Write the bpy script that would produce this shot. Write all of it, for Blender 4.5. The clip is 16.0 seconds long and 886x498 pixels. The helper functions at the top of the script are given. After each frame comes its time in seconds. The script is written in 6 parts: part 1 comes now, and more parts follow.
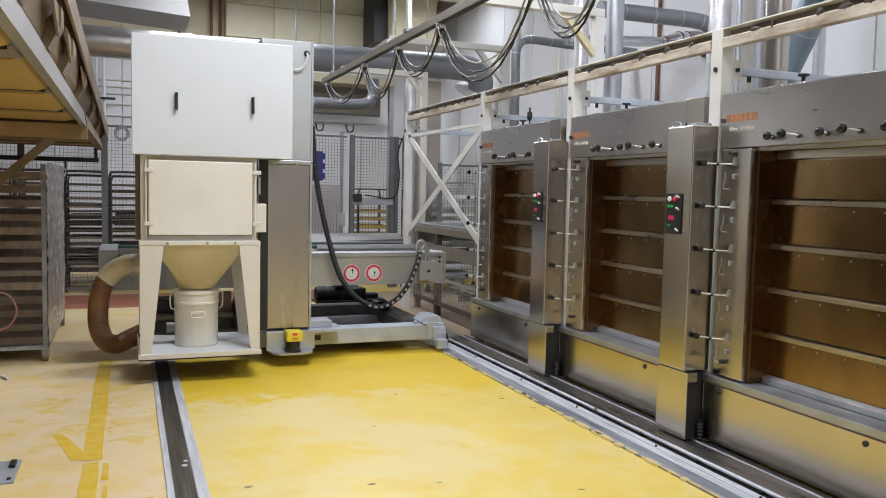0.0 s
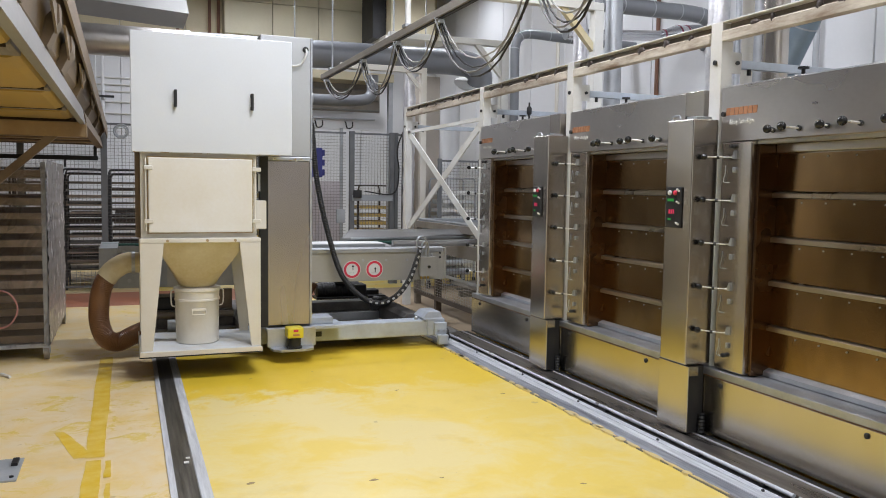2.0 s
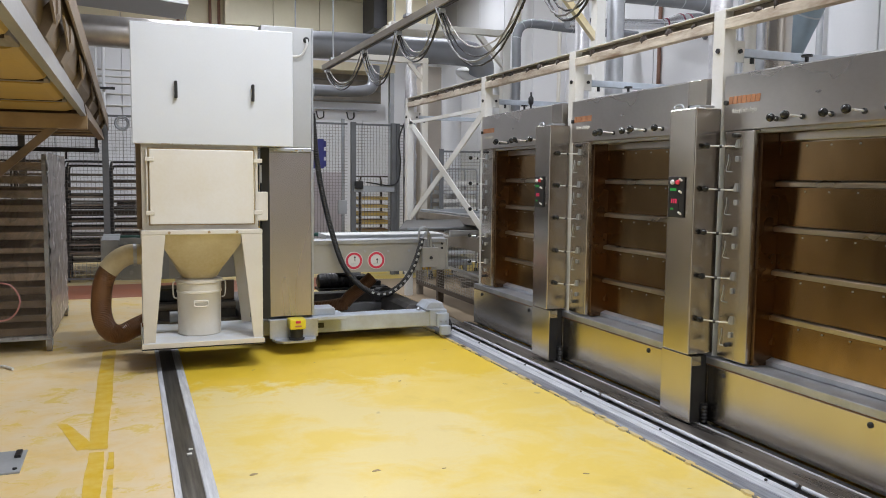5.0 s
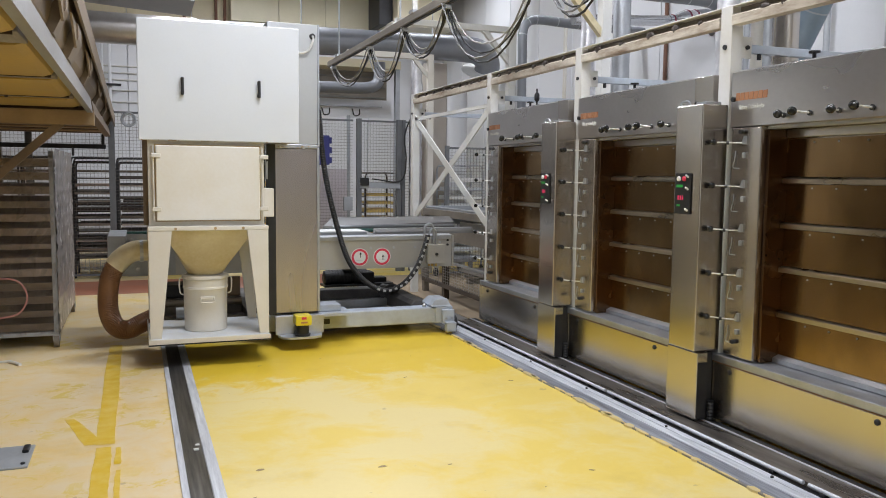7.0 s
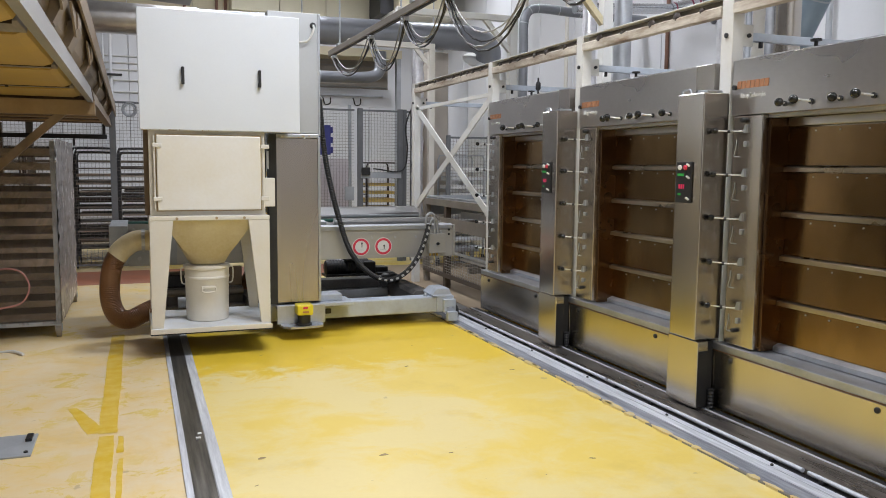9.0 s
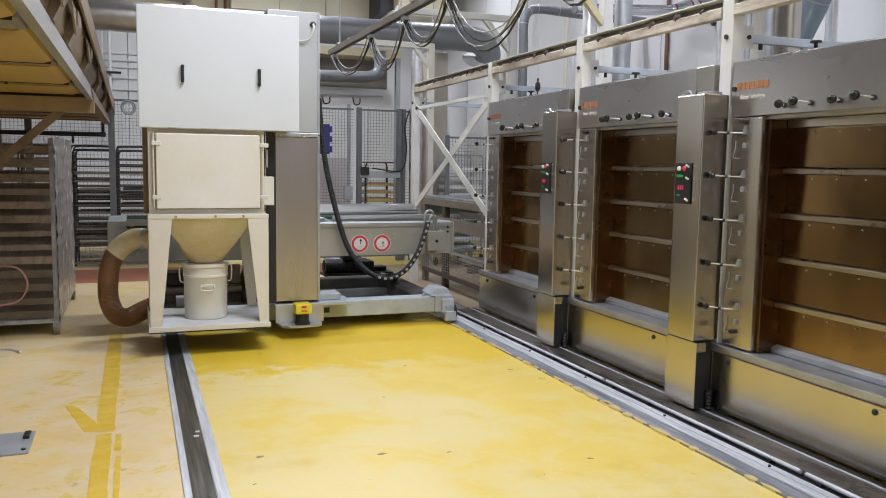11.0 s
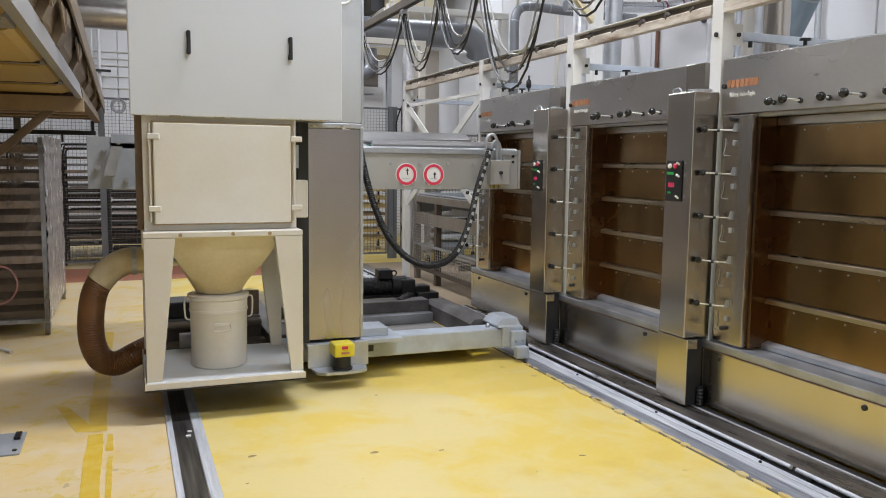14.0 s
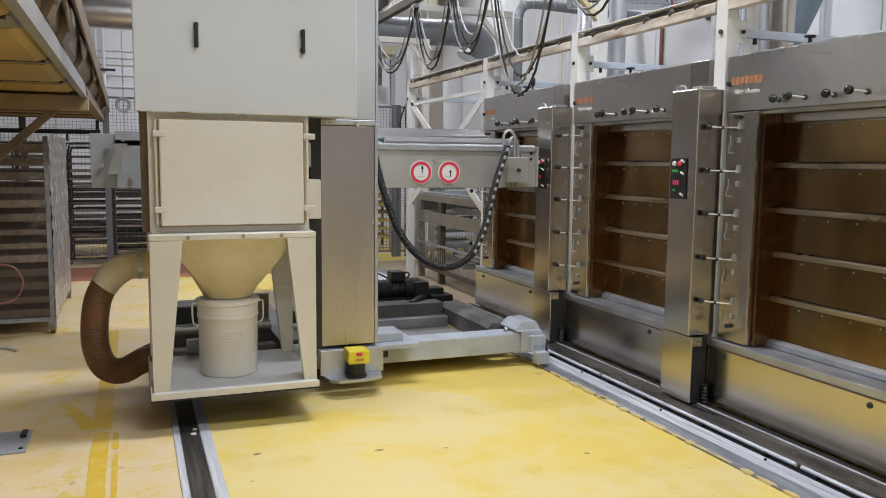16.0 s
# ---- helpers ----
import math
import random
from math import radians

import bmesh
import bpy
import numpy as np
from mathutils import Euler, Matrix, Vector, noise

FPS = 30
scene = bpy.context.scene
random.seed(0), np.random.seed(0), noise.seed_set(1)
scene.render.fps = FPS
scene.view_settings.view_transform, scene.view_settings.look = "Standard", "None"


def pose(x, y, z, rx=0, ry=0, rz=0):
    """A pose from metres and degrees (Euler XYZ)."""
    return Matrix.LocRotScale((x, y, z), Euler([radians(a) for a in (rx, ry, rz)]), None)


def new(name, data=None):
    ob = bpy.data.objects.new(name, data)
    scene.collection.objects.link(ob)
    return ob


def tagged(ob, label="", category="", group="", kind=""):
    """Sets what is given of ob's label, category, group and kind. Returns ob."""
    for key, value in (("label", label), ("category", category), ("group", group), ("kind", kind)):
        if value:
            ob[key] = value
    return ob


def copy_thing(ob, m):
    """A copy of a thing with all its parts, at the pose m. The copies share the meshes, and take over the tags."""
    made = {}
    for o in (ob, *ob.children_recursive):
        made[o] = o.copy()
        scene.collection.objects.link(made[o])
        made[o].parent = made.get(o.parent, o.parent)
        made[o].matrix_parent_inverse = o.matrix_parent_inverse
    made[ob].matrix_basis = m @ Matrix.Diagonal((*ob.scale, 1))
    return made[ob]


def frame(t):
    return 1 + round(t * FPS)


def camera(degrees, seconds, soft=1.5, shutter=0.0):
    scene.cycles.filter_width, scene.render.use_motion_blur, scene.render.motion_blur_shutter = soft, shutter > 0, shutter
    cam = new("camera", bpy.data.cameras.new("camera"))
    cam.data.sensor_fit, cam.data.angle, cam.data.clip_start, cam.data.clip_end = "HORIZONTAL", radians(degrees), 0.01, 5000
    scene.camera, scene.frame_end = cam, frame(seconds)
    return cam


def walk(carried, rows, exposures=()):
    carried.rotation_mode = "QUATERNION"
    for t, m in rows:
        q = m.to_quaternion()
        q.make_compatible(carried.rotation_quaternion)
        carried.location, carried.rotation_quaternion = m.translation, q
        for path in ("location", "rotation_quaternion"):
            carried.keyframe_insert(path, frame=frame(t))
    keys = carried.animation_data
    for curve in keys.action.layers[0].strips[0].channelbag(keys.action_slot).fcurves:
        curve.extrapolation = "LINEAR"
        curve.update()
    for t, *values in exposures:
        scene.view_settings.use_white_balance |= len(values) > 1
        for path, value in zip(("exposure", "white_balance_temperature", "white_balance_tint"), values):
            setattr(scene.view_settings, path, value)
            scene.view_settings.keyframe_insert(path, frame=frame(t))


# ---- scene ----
cam = camera(57.62, 16.0, soft=0.95)
CAMERA_ROWS = [
    (0, pose(0.001, -0.005, 1.659, 85.952, -1.203, -21.283)),
    (0.5, pose(0.002, -0.003, 1.657, 85.893, -1.089, -21.284)),
    (1, pose(-0.001, -0.001, 1.653, 85.845, -0.989, -21.321)),
    (1.5, pose(-0.000, -0.001, 1.656, 85.780, -0.899, -21.325)),
    (2, pose(-0.001, -0.002, 1.655, 85.668, -0.817, -21.308)),
    (2.5, pose(0.005, -0.002, 1.656, 85.639, -0.684, -21.219)),
    (3, pose(0.000, -0.000, 1.653, 85.541, -0.656, -21.309)),
    (3.5, pose(0.003, 0.001, 1.654, 85.493, -0.630, -21.408)),
    (4, pose(0.004, 0.006, 1.653, 85.307, -0.618, -21.393)),
    (6.5, pose(0.009, 0.010, 1.651, 84.908, -0.569, -20.825)),
    (7, pose(0.000, 0.009, 1.650, 84.784, -0.612, -20.798)),
    (7.5, pose(0.007, 0.005, 1.651, 84.256, -0.596, -20.646)),
    (8, pose(0.004, 0.004, 1.644, 84.204, -0.548, -20.714)),
    (8.5, pose(0.007, 0.004, 1.648, 84.121, -0.511, -20.644)),
    (9, pose(0.004, 0.003, 1.645, 84.074, -0.519, -20.682)),
    (11.5, pose(-0.001, 0.004, 1.642, 84.057, -0.899, -20.778)),
    (12, pose(-0.000, 0.002, 1.645, 83.999, -0.807, -20.806)),
    (12.5, pose(-0.001, -0.000, 1.645, 83.934, -0.681, -20.915)),
    (13, pose(0.006, -0.006, 1.646, 83.835, -0.602, -20.964)),
    (13.5, pose(0.001, -0.002, 1.645, 83.886, -0.629, -21.157)),
    (14, pose(-0.000, 0.001, 1.650, 83.877, -0.672, -21.361)),
    (14.5, pose(0.005, 0.002, 1.644, 83.951, -0.647, -21.283)),
    (15, pose(0.002, 0.001, 1.647, 83.823, -0.572, -21.202)),
    (15.5, pose(-0.003, 0.002, 1.645, 83.835, -0.550, -21.189)),
    (16, pose(-0.002, -0.001, 1.648, 83.760, -0.549, -21.080)),
]
walk(cam, CAMERA_ROWS, exposures=[(0, -0.17), (11, -0.18), (14.5, -0.14), (16, -0.14)])

# ---- world and light ----
world = bpy.data.worlds.new("world")
scene.world = world
world.use_nodes = True
world.node_tree.nodes["Background"].inputs[0].default_value = (0.9, 0.95, 1.0, 1)
world.node_tree.nodes["Background"].inputs[1].default_value = 0.03


def unseen_ceiling_lamp(x, y, z, sx, sy, watts):
    data = bpy.data.lights.new("unseen_ceiling_lamp", "AREA")
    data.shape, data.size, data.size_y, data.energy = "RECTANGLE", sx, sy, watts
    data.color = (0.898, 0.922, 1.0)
    ob = new("unseen_ceiling_lamp", data)
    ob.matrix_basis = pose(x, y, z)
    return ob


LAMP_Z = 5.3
# crosswise rows of assumed strip lights, out of view, tuned for brightness: x, y, watts
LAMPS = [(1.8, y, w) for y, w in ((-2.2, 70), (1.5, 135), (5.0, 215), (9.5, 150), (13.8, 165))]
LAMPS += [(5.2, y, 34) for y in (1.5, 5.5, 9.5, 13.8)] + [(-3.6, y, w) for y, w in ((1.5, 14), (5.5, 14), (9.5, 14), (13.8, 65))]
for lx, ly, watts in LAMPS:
    unseen_ceiling_lamp(lx, ly, LAMP_Z, 2.4 if lx == 1.8 else 1.2, 0.3, watts)


# ---- materials ----
def mat(name, base, rough=0.5, metal=0.0, second=None, scale=3.0, fine=60.0, bump=0.05, spread=0.5, stretch=(1, 1, 1), coat=0.0, detail=4.0, rvar=0.12):
    m = bpy.data.materials.new(name)
    m.use_nodes = True
    nt = m.node_tree
    b = nt.nodes["Principled BSDF"]
    b.inputs["Metallic"].default_value = metal
    b.inputs["Coat Weight"].default_value = coat
    tc = nt.nodes.new("ShaderNodeTexCoord")
    mp = nt.nodes.new("ShaderNodeMapping")
    mp.inputs["Scale"].default_value = stretch
    nt.links.new(tc.outputs["Object"], mp.inputs["Vector"])
    n1 = nt.nodes.new("ShaderNodeTexNoise")
    n1.inputs["Scale"].default_value = scale
    n1.inputs["Detail"].default_value = detail
    n2 = nt.nodes.new("ShaderNodeTexNoise")
    n2.inputs["Scale"].default_value = fine
    n2.inputs["Detail"].default_value = 3
    for n in (n1, n2):
        nt.links.new(mp.outputs["Vector"], n.inputs["Vector"])
    ramp = nt.nodes.new("ShaderNodeValToRGB")
    second = second or tuple(c * 0.82 for c in base)
    ramp.color_ramp.elements[0].position = 0.5 - spread / 2
    ramp.color_ramp.elements[1].position = 0.5 + spread / 2
    ramp.color_ramp.elements[0].color = (*second, 1)
    ramp.color_ramp.elements[1].color = (*base, 1)
    mixf = nt.nodes.new("ShaderNodeMath")
    mixf.operation = "MULTIPLY_ADD"
    mixf.inputs[1].default_value = 0.25
    nt.links.new(n2.outputs["Fac"], mixf.inputs[0])
    sub = nt.nodes.new("ShaderNodeMath")
    sub.operation = "SUBTRACT"
    sub.inputs[1].default_value = 0.125
    nt.links.new(n1.outputs["Fac"], sub.inputs[0])
    nt.links.new(sub.outputs[0], mixf.inputs[2])
    nt.links.new(mixf.outputs[0], ramp.inputs["Fac"])
    nt.links.new(ramp.outputs["Color"], b.inputs["Base Color"])
    rr = nt.nodes.new("ShaderNodeMapRange")
    rr.inputs["To Min"].default_value = max(0.03, rough - rvar)
    rr.inputs["To Max"].default_value = min(1.0, rough + rvar)
    nt.links.new(n1.outputs["Fac"], rr.inputs["Value"])
    nt.links.new(rr.outputs[0], b.inputs["Roughness"])
    if bump:
        bp = nt.nodes.new("ShaderNodeBump")
        bp.inputs["Strength"].default_value = bump
        bp.inputs["Distance"].default_value = 0.01
        nt.links.new(n2.outputs["Fac"], bp.inputs["Height"])
        nt.links.new(bp.outputs["Normal"], b.inputs["Normal"])
    return m


def glow(name, colour, strength):
    m = bpy.data.materials.new(name)
    m.use_nodes = True
    b = m.node_tree.nodes["Principled BSDF"]
    b.inputs["Base Color"].default_value = (*colour, 1)
    b.inputs["Emission Color"].default_value = (*colour, 1)
    b.inputs["Emission Strength"].default_value = strength
    return m


STEEL = mat("brushed_steel", (0.61, 0.575, 0.535), 0.235, 1.0, (0.48, 0.445, 0.41), 0.9, 30, 0, 0.8, (3, 3, 0.7), rvar=0.04, detail=2.0)
# level-grained copy of the steel, base lightened for the hood's brighter reflections
STEEL_H = mat("brushed_steel_level_lit", (0.68, 0.66, 0.645), 0.28, 1.0, (0.50, 0.475, 0.45), 1.1, 30, 0, 0.8, (2.5, 0.8, 1.6), rvar=0.1, detail=3.0)
GALV = mat("galvanised_steel", (0.55, 0.57, 0.60), 0.45, 0.85, (0.40, 0.42, 0.45), 6, 50, 0.05)
GREYPAINT = mat("grey_paint", (0.42, 0.45, 0.48), 0.45, 0.1, (0.30, 0.32, 0.34), 4, 50, 0.04)
WHITEPAINT = mat("white_paint", (0.70, 0.735, 0.775), 0.35, 0.0, (0.655, 0.68, 0.705), 1.2, 60, 0.02)
CREAM = mat("cream_paint", (0.76, 0.745, 0.70), 0.42, 0.0, (0.69, 0.65, 0.56), 2.0, 40, 0.04)
BLACK = mat("black_rubber", (0.013, 0.013, 0.014), 0.5, 0.0, (0.022, 0.022, 0.022), 8, 80, 0.1)
DARKSTEEL = mat("dark_steel", (0.06, 0.06, 0.065), 0.45, 0.6, (0.03, 0.03, 0.03), 5, 60, 0.05)
OVENGLASS = mat("tinted_oven_glass", (0.43, 0.285, 0.135), 0.2, 1.0, (0.15, 0.09, 0.042), 1.9, 14, 0.006, 0.8, (1, 1.6, 0.8), rvar=0.09)
WALLWHITE = mat("wall_panel_white", (0.80, 0.81, 0.83), 0.5, 0.0, (0.74, 0.75, 0.77), 0.8, 30, 0.03)
WALLCREAM = mat("wall_cream", (0.76, 0.70, 0.52), 0.6, 0.0, (0.66, 0.58, 0.40), 0.8, 30, 0.05)
YELLOWBOARD = mat("yellow_board", (0.52, 0.36, 0.105), 0.5, 0.0, (0.38, 0.255, 0.07), 2.2, 35, 0.05, 0.6)
BROWNPAINT = mat("brown_grey_paint", (0.28, 0.21, 0.145), 0.5, 0.2, (0.15, 0.11, 0.075), 3, 40, 0.05)
HOSE = mat("brown_hose", (0.235, 0.115, 0.05), 0.42, 0.0, (0.14, 0.062, 0.025), 4, 60, 0.05)
RED = mat("red_print", (0.75, 0.05, 0.10), 0.4)
SIGNWHITE = mat("sign_white", (0.85, 0.85, 0.83), 0.35)
YELLOWPLASTIC = mat("yellow_plastic", (0.85, 0.72, 0.04), 0.4)
BLUEPLASTIC = mat("blue_plastic", (0.03, 0.035, 0.19), 0.45)
ORANGEPRINT = mat("orange_print", (0.58, 0.28, 0.15), 0.4, 0.5)
TAPE = mat("yellow_stripe", (0.79, 0.52, 0.025), 0.38, 0, (0.82, 0.60, 0.13), 9, 40, 0.03, 0.35)
REDFLOOR = mat("red_floor", (0.55, 0.22, 0.13), 0.5, 0, (0.45, 0.20, 0.13), 2, 30, 0.04)
FILM = mat("dusty_plastic_film", (0.47, 0.44, 0.44), 0.24, 0.0, (0.27, 0.24, 0.235), 5, 16, 0.5, 0.7, (1, 1.4, 0.7))

CREAM2 = mat("cream_door", (0.82, 0.81, 0.78), 0.38, 0.0, (0.74, 0.70, 0.60), 1.9, 40, 0.02)
CREAMSTAIN = mat("stained_cream", (0.72, 0.66, 0.48), 0.5, 0.0, (0.52, 0.42, 0.22), 3.0, 40, 0.05)
TRAYWHITE = mat("floury_tray", (0.66, 0.72, 0.80), 0.6, 0.0, (0.60, 0.58, 0.52), 4, 60, 0.05)
GREYSTEEL = mat("satin_grey_steel", (0.52, 0.54, 0.55), 0.42, 0.6, (0.46, 0.47, 0.48), 1.5, 40, 0.02)
PALEGREY = mat("dusty_pale_grey", (0.53, 0.60, 0.69), 0.5, 0.1, (0.38, 0.40, 0.43), 4, 30, 0.06)
DUSTPLATE = mat("dusty_plate", (0.30, 0.29, 0.28), 0.6, 0.3, (0.22, 0.21, 0.19), 3, 30, 0.05)
GALVPANEL = mat("grey_sheet", (0.50, 0.50, 0.48), 0.42, 0.5, (0.42, 0.41, 0.38), 2, 40, 0.03)
GREENBAR = mat("dark_green_bar", (0.02, 0.09, 0.07), 0.35)
BELTWHITE = mat("floury_belt", (0.80, 0.81, 0.82), 0.6, 0.0, (0.70, 0.70, 0.69), 5, 50, 0.04)
BRASS = mat("brass", (0.55, 0.40, 0.15), 0.35, 1.0)
RUSTCREAM = mat("rusty_cream", (0.63, 0.58, 0.49), 0.6, 0.0, (0.17, 0.105, 0.06), 2.2, 20, 0.1, 0.42, (2, 1, 4))
FRAMEPAINT = mat("frame_paint", (0.72, 0.73, 0.72), 0.45, 0.0, (0.62, 0.60, 0.55), 2.0, 40, 0.03)
FARWALL = mat("low_bounce_grey", (0.25, 0.25, 0.26), 0.7, 0.0, (0.20, 0.20, 0.21), 0.8, 30, 0.03)
FOIL = mat("crumpled_foil", (0.82, 0.82, 0.84), 0.34, 0.7, (0.62, 0.62, 0.65), 14, 40, 0.45)
DUCT = mat("grey_duct_wrap", (0.25, 0.26, 0.285), 0.36, 0.3, (0.21, 0.22, 0.24), 3, 30, 0.05)
DUCTBLUE = mat("blue_grey_duct", (0.28, 0.36, 0.42), 0.4, 0.5, (0.22, 0.28, 0.33), 3, 30, 0.05)
COPPERPIPE = mat("brown_pipe", (0.25, 0.13, 0.09), 0.5, 0.2)
DARKBROWN = mat("dark_brown_metal", (0.04, 0.027, 0.02), 0.55, 0.3)
BREADTRAY = mat("yellow_tray", (0.78, 0.58, 0.20), 0.5, 0, (0.58, 0.40, 0.10), 6, 40, 0.05)
TRAYBROWN = mat("baked_tray", (0.20, 0.165, 0.13), 0.45, 0.6, (0.11, 0.085, 0.06), 5, 40, 0.05)
LILAC = mat("pale_lilac_sheet", (0.60, 0.56, 0.60), 0.5, 0, (0.52, 0.48, 0.52), 2, 30, 0.03)

BROWNGREY = mat("brown_grey_steel", (0.33, 0.30, 0.26), 0.5, 0.3, (0.23, 0.20, 0.17), 4, 40, 0.05)
CABLEGREY = mat("grey_cable", (0.25, 0.25, 0.25), 0.5)
CABLEPALE = mat("pale_cable", (0.52, 0.52, 0.50), 0.5)
TRAYPALE = mat("dusty_tray", (0.37, 0.31, 0.25), 0.5, 0.2, (0.22, 0.17, 0.13), 4, 40, 0.05)
WARMTRAY = mat("floury_brown_tray", (0.50, 0.43, 0.36), 0.5, 0.1, (0.26, 0.19, 0.14), 6, 40, 0.05)
FOILDUCT = mat("silver_duct", (0.72, 0.70, 0.68), 0.35, 0.9, (0.60, 0.57, 0.54), 5, 18, 0.25)
WALLCREAM2 = mat("cream_cladding", (0.74, 0.70, 0.54), 0.5, 0.0, (0.66, 0.61, 0.45), 1.2, 30, 0.03)
WOODBROWN = mat("brown_timber", (0.36, 0.22, 0.08), 0.6, 0.0, (0.26, 0.15, 0.05), 3, 40, 0.08, 0.5, (6, 1, 6))
REDDARK = mat("dark_red_ring", (0.25, 0.03, 0.07), 0.4)


def film_material():
    m = bpy.data.materials.new("clear_film")
    m.use_nodes = True
    nt = m.node_tree
    b = nt.nodes["Principled BSDF"]
    b.inputs["Base Color"].default_value = (0.21, 0.165, 0.135, 1)
    b.inputs["Roughness"].default_value = 0.2
    n = nt.nodes.new("ShaderNodeTexNoise")
    n.inputs["Scale"].default_value = 6.0
    r = nt.nodes.new("ShaderNodeMapRange")
    r.inputs["From Min"].default_value, r.inputs["From Max"].default_value = 0.4, 0.75
    r.inputs["To Min"].default_value, r.inputs["To Max"].default_value = 0.18, 0.62
    nt.links.new(n.outputs["Fac"], r.inputs["Value"])
    nt.links.new(r.outputs[0], b.inputs["Alpha"])
    return m


CLEARFILM = film_material()

BALLBLACK = mat("glossy_black_knob", (0.012, 0.012, 0.013), 0.18, 0.0, (0.02, 0.02, 0.02), 8, 40, 0.0)
ROD = mat("bright_rod", (0.82, 0.82, 0.80), 0.3, 0.35, (0.70, 0.70, 0.68), 8, 60, 0.0)
TANFLOOR = mat("tan_floor", (0.42, 0.33, 0.22), 0.55, 0.0, (0.33, 0.25, 0.17), 1.5, 30, 0.04)
BRIGHTRAIL = mat("worn_bright_rail", (0.80, 0.83, 0.88), 0.40, 0.1, (0.46, 0.48, 0.53), 6, 40, 0.05, 0.5, (8, 0.5, 8))

CHROME = mat("silver_pipe", (0.74, 0.75, 0.78), 0.22, 0.9, (0.62, 0.63, 0.66), 4, 40, 0.02)

EDGEPAINT = mat("frayed_floor_paint", (0.80, 0.62, 0.22), 0.5, 0.0, (0.62, 0.55, 0.36), 12, 50, 0.05)
PINKHOSE = mat("pink_hose", (0.42, 0.19, 0.18), 0.5)
SCUFF = mat("scuff", (0.30, 0.21, 0.11), 0.6, 0.0, (0.42, 0.30, 0.14), 20, 60, 0.05)

FENCEGREY = mat("fence_grey", (0.17, 0.18, 0.19), 0.5, 0.1, (0.13, 0.135, 0.14), 5, 40, 0.03)
MESHGREY = mat("mesh_wire_grey", (0.25, 0.235, 0.22), 0.5, 0.1, (0.18, 0.165, 0.15), 5, 40, 0.0)
HOODGREY = mat("dull_hood_steel", (0.36, 0.36, 0.36), 0.36, 0.8, (0.28, 0.275, 0.27), 2, 30, 0.01, 0.6, (0.6, 4, 4))
GROOVE = mat("greasy_groove", (0.22, 0.21, 0.195), 0.36, 0.7, (0.03, 0.03, 0.03), 3.0, 40, 0.06, 0.45, (14, 0.5, 1))
STAIN = mat("brown_stain", (0.30, 0.20, 0.09), 0.6, 0.0, (0.46, 0.36, 0.20), 9, 60, 0.05)

RAILPLATE = mat("worn_rail_plate", (0.50, 0.53, 0.60), 0.4, 0.2, (0.12, 0.125, 0.15), 5, 40, 0.05, 0.6, (7, 0.5, 7))
COLSTEEL = mat("column_steel", (0.50, 0.465, 0.475), 0.27, 1.0, (0.33, 0.30, 0.295), 0.9, 30, 0, 0.8, (3, 3, 0.6), rvar=0.06, detail=2.0)

SIDEDARK = mat("dark_dusty_beam", (0.20, 0.19, 0.185), 0.6, 0.2, (0.10, 0.095, 0.09), 5, 40, 0.06)
CHAINPALE = mat("pale_chain", (0.44, 0.44, 0.43), 0.5)
DARKTIMBER = mat("dark_brown_timber", (0.15, 0.10, 0.065), 0.6, 0.0, (0.09, 0.06, 0.04), 3, 40, 0.08, 0.5, (6, 1, 6))
BROWNCOVER = mat("brown_scuffed_steel", (0.42, 0.39, 0.36), 0.3, 0.85, (0.13, 0.115, 0.10), 3, 40, 0.03, 0.6, (6, 0.6, 6))

# ---- building helpers ----
BASE = {}


def thing(name, label, category, at=(0, 0, 0), group="", kind=""):
    ob = new(name)
    ob.empty_display_size = 0.2
    ob.location = at
    BASE[ob] = Vector(at)
    return tagged(ob, label, category, group, kind)


def part(name, bm, material, parent=None, label="", smooth=False):
    """One mesh object, written in the coordinates of the hall, under its thing."""
    base = BASE.get(parent, Vector())
    if base.length:
        bmesh.ops.translate(bm, verts=bm.verts, vec=-base)
    bmesh.ops.recalc_face_normals(bm, faces=bm.faces)
    me = bpy.data.meshes.new(name)
    bm.to_mesh(me)
    bm.free()
    me.materials.append(material)
    if smooth:
        for p in me.polygons:
            p.use_smooth = True
        me.set_sharp_from_angle(angle=radians(40))
    ob = new(name, me)
    if parent:
        ob.parent = parent
        BASE[ob] = base
    if label:
        ob["label"] = label
    return ob


def box(x0, y0, z0, x1, y1, z1, bevel=0.0, bm=None):
    bm = bm or bmesh.new()
    x0, x1, y0, y1, z0, z1 = min(x0, x1), max(x0, x1), min(y0, y1), max(y0, y1), min(z0, z1), max(z0, z1)
    vs = [bm.verts.new((x, y, z)) for x in (x0, x1) for y in (y0, y1) for z in (z0, z1)]
    fs = [bm.faces.new([vs[i] for i in q]) for q in ((0, 1, 3, 2), (4, 6, 7, 5), (0, 4, 5, 1), (2, 3, 7, 6), (0, 2, 6, 4), (1, 5, 7, 3))]
    if bevel:
        es = {e for f in fs for e in f.edges}
        bmesh.ops.bevel(bm, geom=list(es), offset=bevel, segments=2, affect="EDGES", profile=0.5)
    return bm


def loft(rings, closed=True, caps=True, bm=None):
    bm = bm or bmesh.new()
    vr = [[bm.verts.new(p) for p in r] for r in rings]
    n = len(vr[0])
    for a, b in zip(vr, vr[1:]):
        for i in range(n if closed else n - 1):
            j = (i + 1) % n
            bm.faces.new((a[i], a[j], b[j], b[i]))
    if caps:
        bm.faces.new(vr[0][::-1])
        bm.faces.new(vr[-1])
    return bm


